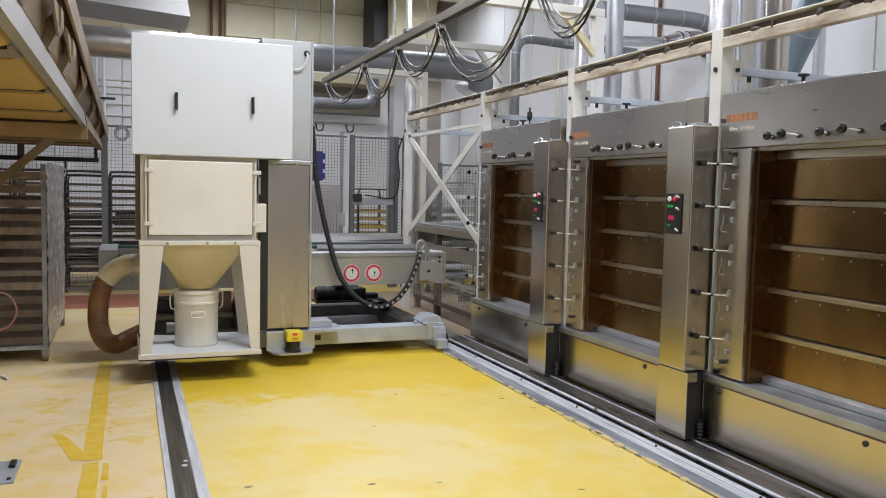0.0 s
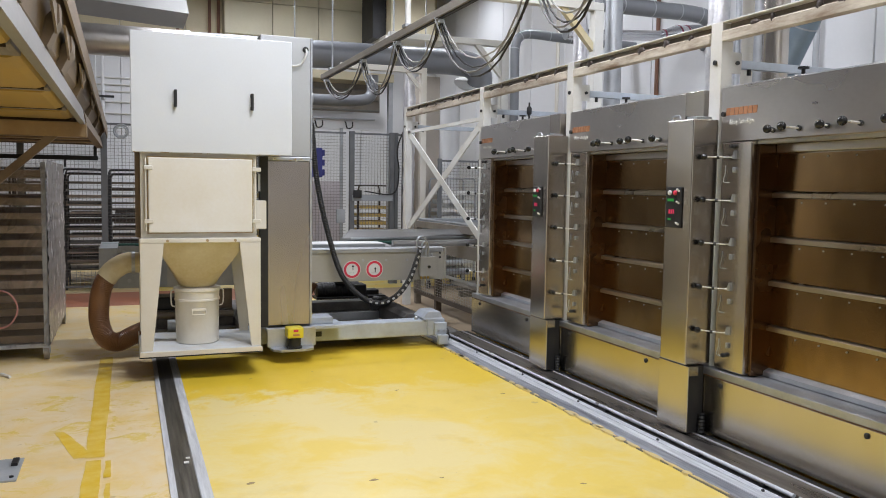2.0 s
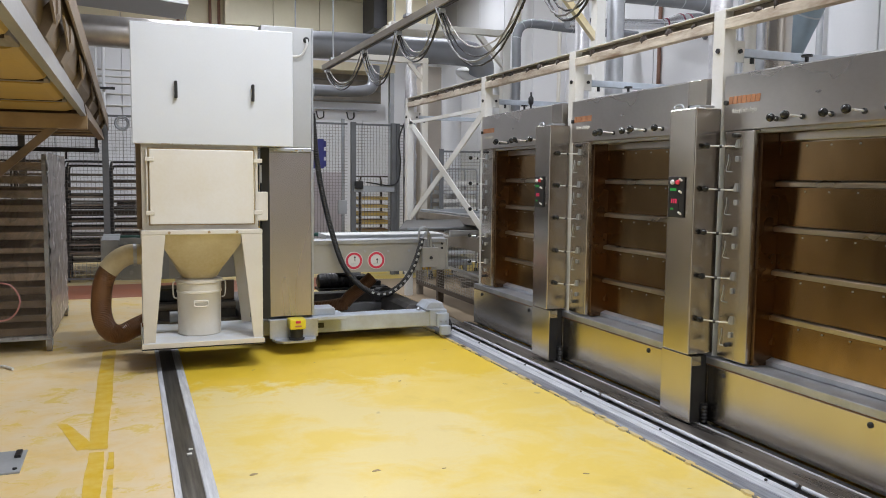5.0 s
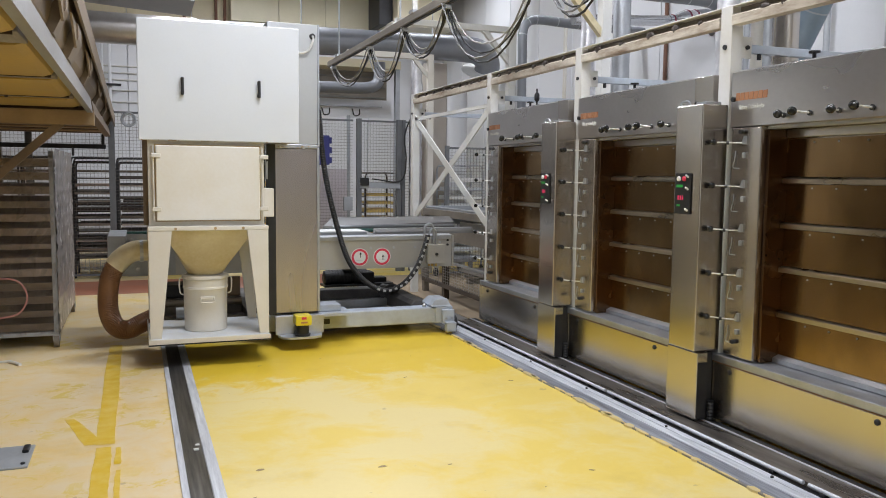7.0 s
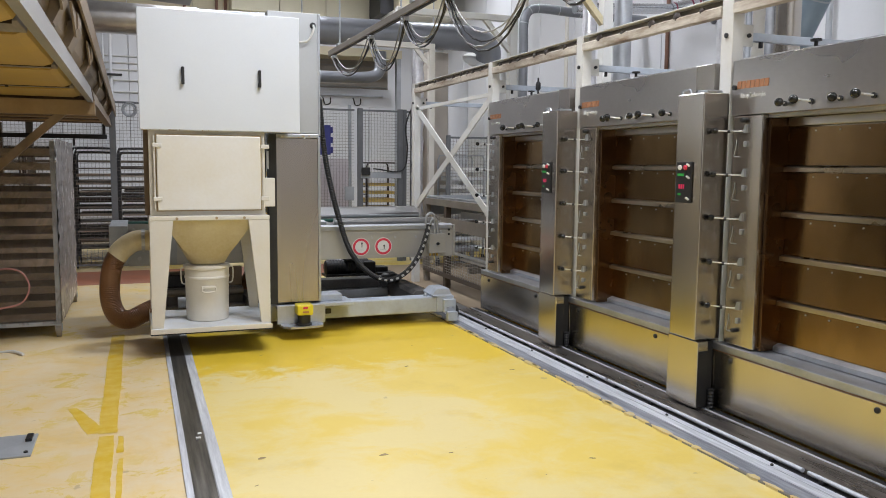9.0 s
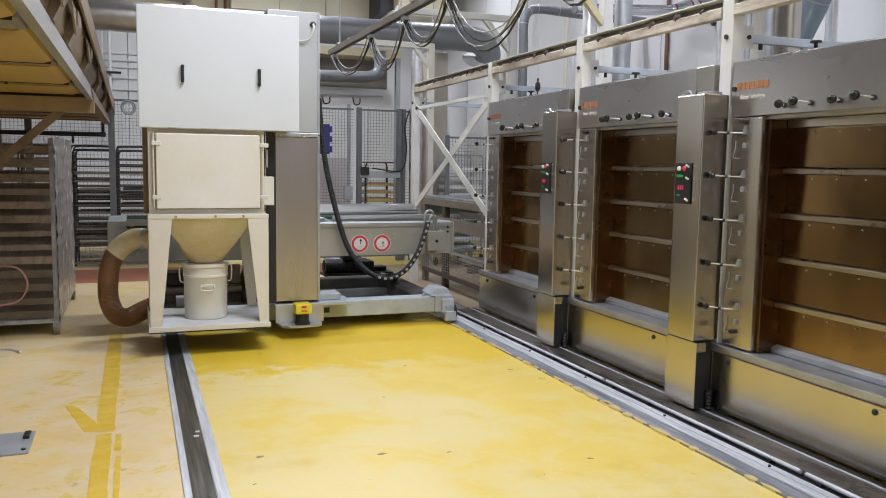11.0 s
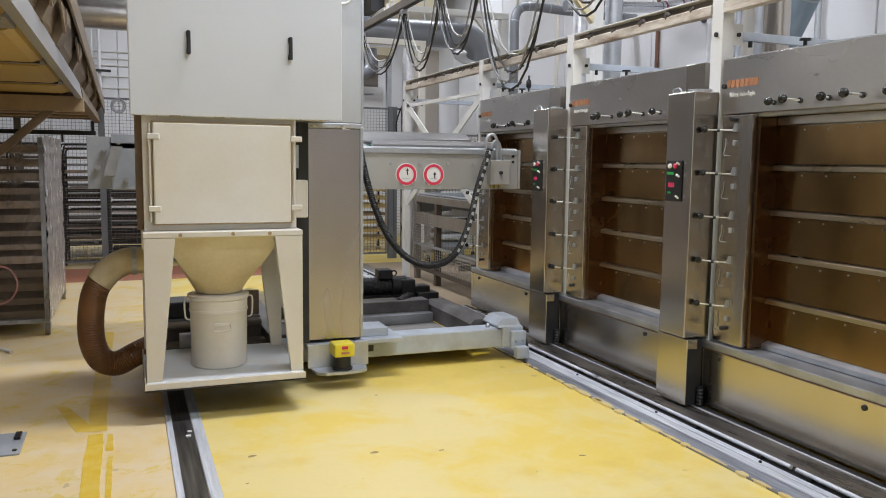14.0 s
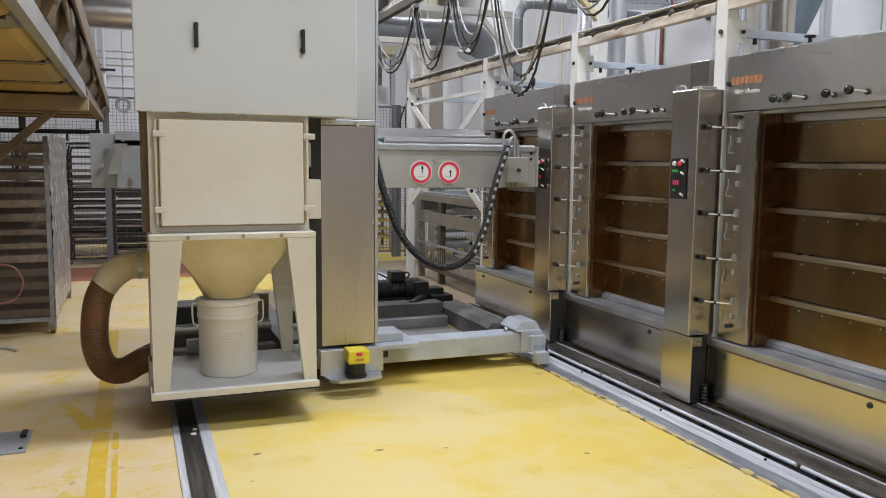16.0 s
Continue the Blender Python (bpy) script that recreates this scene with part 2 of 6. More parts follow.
def prism(points, axis, a, b, bm=None):
    """Extrude a 2D outline along an axis from a to b."""
    def put(p, h):
        q = list(p)
        q.insert("xyz".index(axis), h)
        return tuple(q)
    return loft([[put(p, a) for p in points], [put(p, b) for p in points]], bm=bm)


def tube(path, r, seg=12, caps=True, bm=None, wave=0.0):
    """A round tube along points; r a number or one per point. wave: corrugation."""
    pts = [Vector(p) for p in path]
    rs = r if isinstance(r, (list, tuple)) else [r] * len(pts)
    rings, nrm = [], None
    for i, p in enumerate(pts):
        d = (pts[min(i + 1, len(pts) - 1)] - pts[max(i - 1, 0)]).normalized()
        if nrm is None:
            nrm = d.orthogonal().normalized()
        nrm = (nrm - d * nrm.dot(d)).normalized()
        bi = d.cross(nrm)
        rad = rs[i] * (1 + (wave if i % 2 else -wave))
        rings.append([p + (nrm * math.cos(2 * math.pi * k / seg) + bi * math.sin(2 * math.pi * k / seg)) * rad for k in range(seg)])
    return loft(rings, caps=caps, bm=bm)


def lathe(profile, centre, seg=24, axis="z", bm=None):
    rings = []
    for r, h in profile:
        ring = []
        for k in range(seg):
            a = 2 * math.pi * k / seg
            u, w = r * math.cos(a), r * math.sin(a)
            q = {"z": (u, w, h), "x": (h, u, w), "y": (u, h, w)}[axis]
            ring.append(Vector(centre) + Vector(q))
        rings.append(ring)
    return loft(rings, bm=bm)


def curve(points, n=40):
    """Catmull-Rom through the points."""
    P = [Vector(p) for p in points]
    P = [2 * P[0] - P[1]] + P + [2 * P[-1] - P[-2]]
    out = []
    spans = len(P) - 3
    for i in range(n + 1):
        s = min(i * spans / n, spans - 1e-6)
        k = int(s)
        t = s - k
        a, b, c, d = P[k:k + 4]
        out.append(0.5 * ((2 * b) + (c - a) * t + (2 * a - 5 * b + 4 * c - d) * t * t + (3 * b - a - 3 * c + d) * t ** 3))
    return out


def structure(name, bm, material, label="", smooth=False):
    return tagged(part(name, bm, material, None, label, smooth), label, "", "", "structure")


# ---- setting ----
def floor_material():
    m = bpy.data.materials.new("worn_yellow_floor")
    m.use_nodes = True
    nt = m.node_tree
    b = nt.nodes["Principled BSDF"]
    tc = nt.nodes.new("ShaderNodeTexCoord")

    def noise_tex(scale, detail=5, rough=0.6, distort=0.0):
        n = nt.nodes.new("ShaderNodeTexNoise")
        n.inputs["Scale"].default_value, n.inputs["Detail"].default_value = scale, detail
        n.inputs["Roughness"].default_value, n.inputs["Distortion"].default_value = rough, distort
        nt.links.new(tc.outputs["Object"], n.inputs["Vector"])
        return n.outputs["Fac"]

    def ramp(fac, p0, p1):
        r = nt.nodes.new("ShaderNodeMapRange")
        r.inputs["From Min"].default_value, r.inputs["From Max"].default_value = p0, p1
        nt.links.new(fac, r.inputs["Value"])
        return r.outputs[0]

    def mix(fac, a, b2):
        x = nt.nodes.new("ShaderNodeMix")
        x.data_type = "RGBA"
        nt.links.new(fac, x.inputs["Factor"])
        for sock, v in ((x.inputs["A"], a), (x.inputs["B"], b2)):
            if isinstance(v, tuple):
                sock.default_value = (*v, 1)
            else:
                nt.links.new(v, sock)
        return x.outputs["Result"]

    def math_node(op, a, b2):
        x = nt.nodes.new("ShaderNodeMath")
        x.operation = op
        for sock, v in zip(x.inputs, (a, b2)):
            if isinstance(v, (int, float)):
                sock.default_value = v
            else:
                nt.links.new(v, sock)
        return x.outputs[0]

    sep = nt.nodes.new("ShaderNodeSeparateXYZ")
    nt.links.new(tc.outputs["Object"], sep.inputs[0])
    big, mid, fine = noise_tex(0.55, 4, 0.6, 0.6), noise_tex(2.6, 6, 0.65, 0.4), noise_tex(28, 4)
    # fresh coat beyond the repainted edge, worn pale coat in front of it and along the aisle
    edge = math_node("ADD", sep.outputs["Y"], math_node("MULTIPLY", math_node("SUBTRACT", mid, 0.5), 2.2))
    fresh = math_node("MULTIPLY", ramp(edge, 6.15, 6.45), ramp(edge, 8.5, 7.9))
    blotch = ramp(math_node("ADD", math_node("MULTIPLY", big, 0.6), math_node("MULTIPLY", mid, 0.4)), 0.46, 0.56)
    worn = mix(blotch, (0.845, 0.70, 0.31), (0.85, 0.645, 0.15))
    main = mix(fresh, worn, (0.835, 0.59, 0.04))
    pale = mix(ramp(mid, 0.42, 0.66), (0.84, 0.69, 0.45), (0.85, 0.63, 0.26))
    smudge = math_node("MULTIPLY", ramp(noise_tex(4.5, 7, 0.7, 0.8), 0.53, 0.60), ramp(noise_tex(1.1, 2, 0.5), 0.42, 0.52))
    pale = mix(math_node("MULTIPLY", smudge, 0.8), pale, (0.78, 0.58, 0.09))
    aisle = ramp(math_node("ADD", sep.outputs["X"], math_node("MULTIPLY", math_node("SUBTRACT", mid, 0.5), 0.02)), 0.20, 0.18)
    col = mix(aisle, main, pale)
    # floor colour darkened where the loader parks, for a dark reflection in the plinth
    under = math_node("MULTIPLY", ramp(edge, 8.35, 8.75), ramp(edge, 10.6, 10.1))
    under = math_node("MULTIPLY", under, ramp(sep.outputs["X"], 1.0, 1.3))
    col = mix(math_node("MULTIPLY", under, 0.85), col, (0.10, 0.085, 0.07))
    spots = ramp(noise_tex(7, 3, 0.5), 0.715, 0.735)
    col = mix(math_node("MULTIPLY", spots, 0.45), col, (0.40, 0.30, 0.16))
    grime = ramp(noise_tex(1.3, 7, 0.7), 0.56, 0.8)
    col = mix(math_node("MULTIPLY", grime, 0.3), col, (0.48, 0.34, 0.12))
    col = mix(math_node("MULTIPLY", fine, 0.12), col, (0.52, 0.38, 0.14))
    nt.links.new(col, b.inputs["Base Color"])
    rg = nt.nodes.new("ShaderNodeMapRange")
    rg.inputs["To Min"].default_value, rg.inputs["To Max"].default_value = 0.28, 0.6
    nt.links.new(mid, rg.inputs["Value"])
    nt.links.new(rg.outputs[0], b.inputs["Roughness"])
    bp = nt.nodes.new("ShaderNodeBump")
    bp.inputs["Strength"].default_value, bp.inputs["Distance"].default_value = 0.12, 0.004
    nt.links.new(fine, bp.inputs["Height"])
    nt.links.new(bp.outputs["Normal"], b.inputs["Normal"])
    return m


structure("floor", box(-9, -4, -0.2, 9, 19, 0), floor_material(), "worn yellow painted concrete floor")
structure("floor_tiles_red", box(-4, 11.7, 0, 3.0, 13.1, 0.005), REDFLOOR, "red painted strip of floor by the fence")
structure("floor_concrete", box(3.57, 8.32, 0, 6.4, 12.6, 0.006), TANFLOOR, "tan concrete floor beside the feed conveyor")
WB = structure("wall_back", box(-9, 17.0, 0, 6.4, 17.2, 6), WALLWHITE, "white panelled back wall")
WR = structure("wall_right", box(6.4, -4, 0, 6.6, 17.2, 6), WALLWHITE, "white panelled hall wall behind the ovens")
# added out of view: grey cuts bounced light, the white front wall brightens steel
structure("wall_left", box(-9.2, -4, 0, -9, 17.2, 6), FARWALL, "unseen hall wall, grey to cut bounced light")
structure("wall_front", box(-9, -4.2, 0, 6.6, -4, 6), WALLWHITE, "unseen hall wall, white to brighten the steel")
structure("ceiling", box(-9.2, -4.2, 6, 6.6, 17.2, 6.2), FARWALL, "unseen hall ceiling, grey to cut bounced light")
y = -3.5
while y < 16.5:
    p = part("panel", box(6.365, y + 0.006, 0.3, 6.398, y + 1.12, 5.9, 0.008), WALLWHITE, WR)
    y += 1.13
x = -8.5
while x < 6.2:
    part("panel", box(x + 0.006, 16.965, 0.1, x + 1.19, 16.998, 4.3, 0.008), WALLWHITE, WB)
    part("panel", box(x + 0.006, 16.93, 4.32, x + 1.19, 16.998, 5.9, 0.008), WALLCREAM, WB, "cream upper cladding panel")
    x += 1.2

# floor rails
rail = structure("floor_rail_left", box(0.187, -3, -0.01, 0.40, 16, 0.004), GALV, "worn steel guide rail set in floor")
part("groove", box(0.225, -3, 0.004, 0.335, 16, 0.007), GROOVE, rail, "dark greasy running groove")
part("edge_strip", box(0.187, -3, 0.004, 0.222, 16, 0.010), BRIGHTRAIL, rail)
part("edge_strip", box(0.340, -3, 0.004, 0.400, 16, 0.010), BRIGHTRAIL, rail)
rail = structure("floor_rail_right", box(3.02, -3, -0.01, 3.56, 16, 0.003), DUSTPLATE, "worn steel rail bed by the ovens")
part("edge_strip", box(3.02, -3, 0.003, 3.04, 16, 0.010), DUSTPLATE, rail)
part("running_plate", box(3.04, -3, 0.003, 3.145, 16, 0.012, 0.003), RAILPLATE, rail)
part("bright_strip", box(3.147, -3, 0.003, 3.212, 16, 0.015, 0.002), BRIGHTRAIL, rail, "worn bright running strip")
part("slot", box(3.213, -3, 0.003, 3.222, 16, 0.006), BLACK, rail)
part("bright_strip", box(3.223, -3, 0.003, 3.272, 16, 0.013, 0.002), BRIGHTRAIL, rail)
part("slot", box(3.274, -3, 0.003, 3.326, 16, 0.006), DARKSTEEL, rail)
y = -2.65
while y < 12:
    part("conductor_tube", tube([(3.308, y, 0.032), (3.308, y + 1.92, 0.032)], 0.0125, 10), BRIGHTRAIL, rail, "", True)
    for q in (0.2, 0.75, 1.35, 1.8):
        part("clip", box(3.284, y + q, 0.006, 3.328, y + q + 0.03, 0.026, 0.003), DARKSTEEL, rail)
    for q in (0.15, 1.1):
        part("bolt", lathe([(0.009, 0.013), (0.009, 0.022), (0.005, 0.025)], (3.236, y + q, 0), 8), DARKSTEEL, rail)
    y += 1.96
part("cover_plate", prism([(3.33, 0.003), (3.33, 0.034), (3.49, 0.046), (3.49, 0.003)], "y", -3, 8.3), BROWNCOVER, rail, "scuffed brown steel cover plate")
part("cover_edge", box(3.4905, -3, 0.003, 3.4985, 8.3, 0.053), BRIGHTRAIL, rail)
part("back_plate", box(3.50, -3, 0.003, 3.56, 8.3, 0.046), DARKSTEEL, rail)

# markings and floor plate
def worn_stripe(x0, x1, y0, y1, seed, lean=0.0, n=60, taper=1.0, top=0.003):
    """A painted stripe with a chipped, wandering edge."""
    left, right = [], []
    for i in range(n + 1):
        u = i / n
        y = y0 + (y1 - y0) * u
        c, h = (x0 + x1) / 2 + lean * u, (x1 - x0) / 2 * (1 + (taper - 1) * u)
        for side, out in ((-1, left), (1, right)):
            wob = 0.010 * noise.noise((y * 2.1, seed * 3.7 + side, 0)) + 0.007 * noise.noise((y * 11.0, seed * 5.1 + side, 2))
            out.append((c + side * h + wob, y + 0.008 * noise.noise((c * 30, side * 2.0, seed)) * (i in (0, n))))
    bm = bmesh.new()
    vs = [[bm.verts.new((*p, top)) for p in ring] for ring in (left, right)]
    lo = [[bm.verts.new((*p, 0.0)) for p in ring] for ring in (left, right)]
    for i in range(n):
        bm.faces.new((vs[0][i], vs[1][i], vs[1][i + 1], vs[0][i + 1]))
        bm.faces.new((vs[0][i + 1], lo[0][i + 1], lo[0][i], vs[0][i]))
        bm.faces.new((vs[1][i], lo[1][i], lo[1][i + 1], vs[1][i + 1]))
    return bm


mk = structure("floor_marking", worn_stripe(-0.268, -0.155, 5.18, 8.2, 1), TAPE, "worn yellow floor stripe")
part("stripe", worn_stripe(-0.262, -0.172, 3.0, 5.13, 2), TAPE, mk)
part("stripe", worn_stripe(-0.145, -0.115, 3.2, 4.70, 3), TAPE, mk)
part("stripe", worn_stripe(-0.15, -0.112, 4.80, 5.10, 4), TAPE, mk)
part("arrow_stroke", worn_stripe(-0.33, -0.205, 5.20, 5.80, 5, -0.18, 30, 0.4, 0.0018), TAPE, mk)

# flakes and patches of older yellow paint on the aisle, dark scuffs on the main floor
rnd = random.Random(5)


def blot(x, y, rx, ry, seed, z=0.0026, n=18, spin=0.0):
    ring = []
    for k in range(n):
        a = 2 * math.pi * k / n
        r = 1 + 0.55 * noise.noise((math.cos(a) * 1.3 + seed * 7.1, math.sin(a) * 1.3, seed * 1.7))
        u, w = rx * r * math.cos(a), ry * r * math.sin(a)
        ring.append((x + u * math.cos(spin) - w * math.sin(spin), y + u * math.sin(spin) + w * math.cos(spin)))
    return prism(ring, "z", 0, z)


for i in range(7):
    x, y = rnd.uniform(0.5, 2.95), rnd.uniform(3.2, 7.2)
    s = rnd.uniform(0.003, 0.010)
    part("scuff", blot(x, y, s * 2.2, s * 0.7, 50 + i, 0.0016, 10, rnd.uniform(-0.6, 0.6)), SCUFF, mk, "dark scuff on the floor")
for x, y in ((0.612, 4.45), (1.274, 4.281)):
    part("scuff", blot(x, y, 0.024, 0.013, x * 9, 0.0016, 12, 0.2), SCUFF, mk)
for i in range(46):
    y = 1.8 + i * 0.165 + rnd.uniform(-0.05, 0.05)
    part("paint_edge", blot(3.03, y, rnd.uniform(0.008, 0.028), rnd.uniform(0.04, 0.12), 120 + i, 0.0145, 12), EDGEPAINT, mk, "frayed edge of the yellow coat")
part("crumb", box(0.285, 4.87, 0.007, 0.315, 4.90, 0.016, 0.003), SIGNWHITE, mk)
part("crumb", box(0.30, 4.96, 0.007, 0.325, 4.985, 0.014, 0.003), SIGNWHITE, mk)
plate = thing("floor_plate", "small grey steel plate lying on the floor", "plate", (-0.7, 5.1, 0))
part("plate", box(-1.02, 4.90, 0, -0.60, 5.29, 0.012, 0.004), GREYPAINT, plate)
part("latch", box(-0.655, 5.14, 0.012, -0.62, 5.25, 0.03, 0.004), DARKSTEEL, plate)
part("bolt", lathe([(0.012, 0.012), (0.012, 0.02)], (-0.63, 4.95, 0), 8), DARKSTEEL, plate)

# ---- ovens ----
P = 1.925
LEVELS = (1.876, 1.60, 1.32, 1.032, 0.746)
LIPS = (1.93, 1.655, 1.375, 1.10, 0.815, 0.535)


def flat_text(words, size, material, parent, m, name="lettering"):
    cu = bpy.data.curves.new(name, "FONT")
    cu.body, cu.size, cu.extrude = words, size, 0.0015
    tmp = bpy.data.objects.new("tmp", cu)
    me = bpy.data.meshes.new_from_object(tmp)
    bpy.data.objects.remove(tmp)
    me.name = name
    me.transform(Matrix.Translation(-BASE[parent]) @ m)
    me.materials.clear()
    me.materials.append(material)
    ob = new(name, me)
    ob.parent = parent
    return ob


def ball(c, r, bm=None, seg=14):
    prof = [(max(0.002, r * math.sin(math.pi * i / 8)), -r * math.cos(math.pi * i / 8)) for i in range(9)]
    return lathe(prof, c, seg, "x", bm)


def oven(y1):
    ov = thing("deck_oven", "brushed stainless steel five-deck baking oven with tinted doors", "oven", (3.6, y1, 0.0), "row of ovens")
    yr = y1 - 1.70
    # plinth
    part("plinth", box(3.60, yr + 0.003, 0.06, 5.4, y1 - 0.015, 0.44, 0.004), STEEL, ov)
    part("front_panel", box(3.574, yr + 0.003, 0.055, 3.599, y1 - 0.07, 0.435, 0.005), STEEL, ov)
    part("corner_strip", box(3.574, y1 - 0.066, 0.055, 3.599, y1 - 0.003, 0.435, 0.004), STEEL, ov)
    part("ledge", box(3.572, yr + 0.003, 0.441, 3.80, y1, 0.49, 0.006), GALV, ov, "dusty steel ledge")
    for q in (0.225, 1.343):
        part("screw", lathe([(0.017, 0), (0.017, -0.006), (0.010, -0.012)], (3.574, y1 - q, 0.396), 10, "x"), BLACK, ov)
    # carcass: side, top, back and right of the recess
    part("carcass", box(3.83, y1 - 1.86, 0.49, 5.4, y1 - 0.11, 2.30), STEEL, ov)
    part("lever_panel", box(3.60, y1 - 0.385, 0.50, 3.83, y1 - 0.119, 1.972, 0.006), STEEL, ov)
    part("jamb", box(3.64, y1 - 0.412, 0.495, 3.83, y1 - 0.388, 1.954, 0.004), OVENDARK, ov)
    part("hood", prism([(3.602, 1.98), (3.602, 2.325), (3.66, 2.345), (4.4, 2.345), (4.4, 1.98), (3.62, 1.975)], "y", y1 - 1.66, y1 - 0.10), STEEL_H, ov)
    part("hood_box", box(3.598, y1 - 1.86, 2.12, 4.4, y1 - 1.664, 2.332, 0.003), STEEL, ov)
    part("hood_lip", box(3.64, y1 - 1.66, 1.955, 3.70, y1 - 0.388, 1.978, 0.003), GALV, ov)
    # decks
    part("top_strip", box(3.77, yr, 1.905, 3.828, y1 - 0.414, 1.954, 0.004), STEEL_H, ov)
    for i in range(5):
        top, low = LIPS[i], LIPS[i + 1]
        if i:
            part("deck_lip", prism([(3.752, top - 0.030), (3.752, top - 0.004), (3.758, top), (3.80, top + 0.008), (3.828, top + 0.008), (3.828, top - 0.034)], "y", yr, y1 - 0.414), LIPSTEEL, ov)
        part("deck_door", loft([[(3.782, q, low + 0.01), (3.79, q, top - 0.036), (3.81, q, top - 0.036), (3.80, q, low + 0.01)] for q in (yr, y1 - 0.414)]), OVENGLASS, ov, "heat-tinted oven door glass")
        for q in (0.62, 0.80, 1.0, 1.2, 1.4, 1.58):
            part("rivet", lathe([(0.0055, 0), (0.0055, -0.006)], (3.788, y1 - q, top - 0.058), 6, "x"), GALV, ov)
    part("bottom_lip", prism([(3.74, 0.495), (3.74, 0.525), (3.79, 0.545), (3.828, 0.545), (3.828, 0.492)], "y", yr, y1 - 0.414), GALV, ov)
    # levers
    for z in LEVELS:
        lv = part("lever", tube([(3.598, y1 - 0.238, z), (3.55, y1 - 0.20, z), (3.485, y1 - 0.115, z + 0.004)], 0.0045, 6), ROD, ov, "", True)
        part("ball_knob", ball((3.47, y1 - 0.104, z + 0.005), 0.021), BALLBLACK, lv, "black ball knob", True)
        part("collar", tube([(3.53, y1 - 0.178, z), (3.52, y1 - 0.166, z)], 0.011, 8), BLACK, lv)
        part("pivot", prism([(y1 - 0.258, z - 0.010), (y1 - 0.258, z + 0.042), (y1 - 0.246, z + 0.042), (y1 - 0.232, z + 0.012), (y1 - 0.232, z - 0.010)], "x", 3.585, 3.6), GALV, lv)
        part("catch", box(3.582, y1 - 0.256, z - 0.098, 3.6, y1 - 0.236, z - 0.062, 0.006), GALV, lv)
        part("hook_wire", tube(curve([(3.598, y1 - 0.16, z - 0.05), (3.592, y1 - 0.165, z - 0.10), (3.592, y1 - 0.15, z - 0.155), (3.597, y1 - 0.20, z - 0.16)], 8), 0.003, 5), GALV, lv)
    for z in (1.945, 0.60):
        part("stop_knob", lathe([(0.014, 0), (0.016, -0.02), (0.012, -0.03)], (3.6, y1 - 0.225, z), 10, "x"), BLACK, ov)
    # flue rods
    for q, length in zip((0.56, 0.76, 0.965, 1.18, 1.39), (0.035, 0.12, 0.05, 0.12, 0.06)):
        rod = part("flue_rod", tube([(3.602, y1 - q, 2.028), (3.602 - length, y1 - q, 2.034)], 0.006, 6), ROD, ov, "", True)
        part("ball_knob", ball((3.602 - length - 0.015, y1 - q, 2.034), 0.026), BALLBLACK, rod, "black ball knob", True)
        part("collar", lathe([(0.016, 0), (0.016, -0.012)], (3.602, y1 - q, 2.028), 8, "x"), BLACK, rod)
    # control column
    cc = part("control_column", box(3.40, yr - 0.31, 0.513, 3.60, yr - 0.04, 2.125, 0.007), STEEL, ov)
    part("column_base", box(3.42, yr - 0.322, 0.057, 3.505, yr - 0.003, 0.505, 0.006), STEEL, ov)
    part("column_joint", box(3.43, yr - 0.295, 0.5055, 3.50, yr - 0.045, 0.5125), DARKSTEEL, ov)
    # black plates added beside the column base, standing in for the dark gap
    part("dark_gap_side", box(3.427, yr - 0.3255, 0.06, 3.50, yr - 0.3225, 0.44), BLACK, ov, "black plate standing in for a dark gap")
    part("column_back", box(3.602, yr - 0.16, 0.495, 3.829, yr, 2.118), STEEL, ov)
    part("bellows", tube([(3.53, yr - 0.335, 0.05 + 0.012 * i) for i in range(12)], 0.022, 10, wave=0.15), BLACK, ov, "black rubber bellows")
    part("gap_plate", box(3.508, yr - 0.30, 0.05, 3.56, yr - 0.01, 0.50), BLACK, ov)
    part("edge_trim", box(3.5735, yr + 0.003, 0.4355, 3.5765, y1 - 0.003, 0.4405), HOSE, ov, "thin red-brown sealing line")
    part("keypad", box(3.388, yr - 0.225, 1.412, 3.399, yr - 0.065, 1.682, 0.004), BLACK, cc, "black control keypad")
    for q, z, m in ((0.11, 1.645, SIGNWHITE), (0.165, 1.645, RED)):
        part("button", lathe([(0.017, 0), (0.017, -0.006), (0.012, -0.014)], (3.388, yr - q, z), 12, "x"), m, cc)
    for z in (1.55, 1.488):
        part("display_bezel", box(3.3865, yr - 0.178, z - 0.028 if z < 1.5 else z + 0.022, 3.3885, yr - 0.078, z + 0.055 if z < 1.5 else z + 0.07), DARKSTEEL, cc)
    part("display_top", box(3.385, yr - 0.15, 1.588, 3.389, yr - 0.085, 1.606), GREENGLOW, cc, "glowing green display")
    for i in range(3):
        part("digit_bar", box(3.384, yr - 0.114 - 0.022 * i, 1.505, 3.389, yr - 0.102 - 0.022 * i, 1.535), REDGLOW, cc, "glowing red digits")
    part("digit_bar", box(3.384, yr - 0.125, 1.462, 3.389, yr - 0.095, 1.475), GREENGLOW, cc)
    for z in (1.655, 1.575, 1.435):
        part("toggle", tube([(3.388, yr - 0.205, z), (3.365, yr - 0.205, z + 0.014)], 0.007, 6), SIGNWHITE, cc)
    part("bracket", box(3.43, yr - 0.30, 2.126, 3.55, yr - 0.20, 2.142, 0.003), GALV, cc)
    part("top_clip", tube(curve([(3.43, yr - 0.05, 2.125), (3.43, yr - 0.05, 2.15), (3.43, yr - 0.12, 2.155), (3.43, yr - 0.14, 2.127)], 8), 0.008, 6), GALV, cc)
    part("hinge_knob", lathe([(0.018, 0), (0.018, -0.03)], (3.598, yr - 0.02, 2.15), 10, "x"), BLACK, ov)
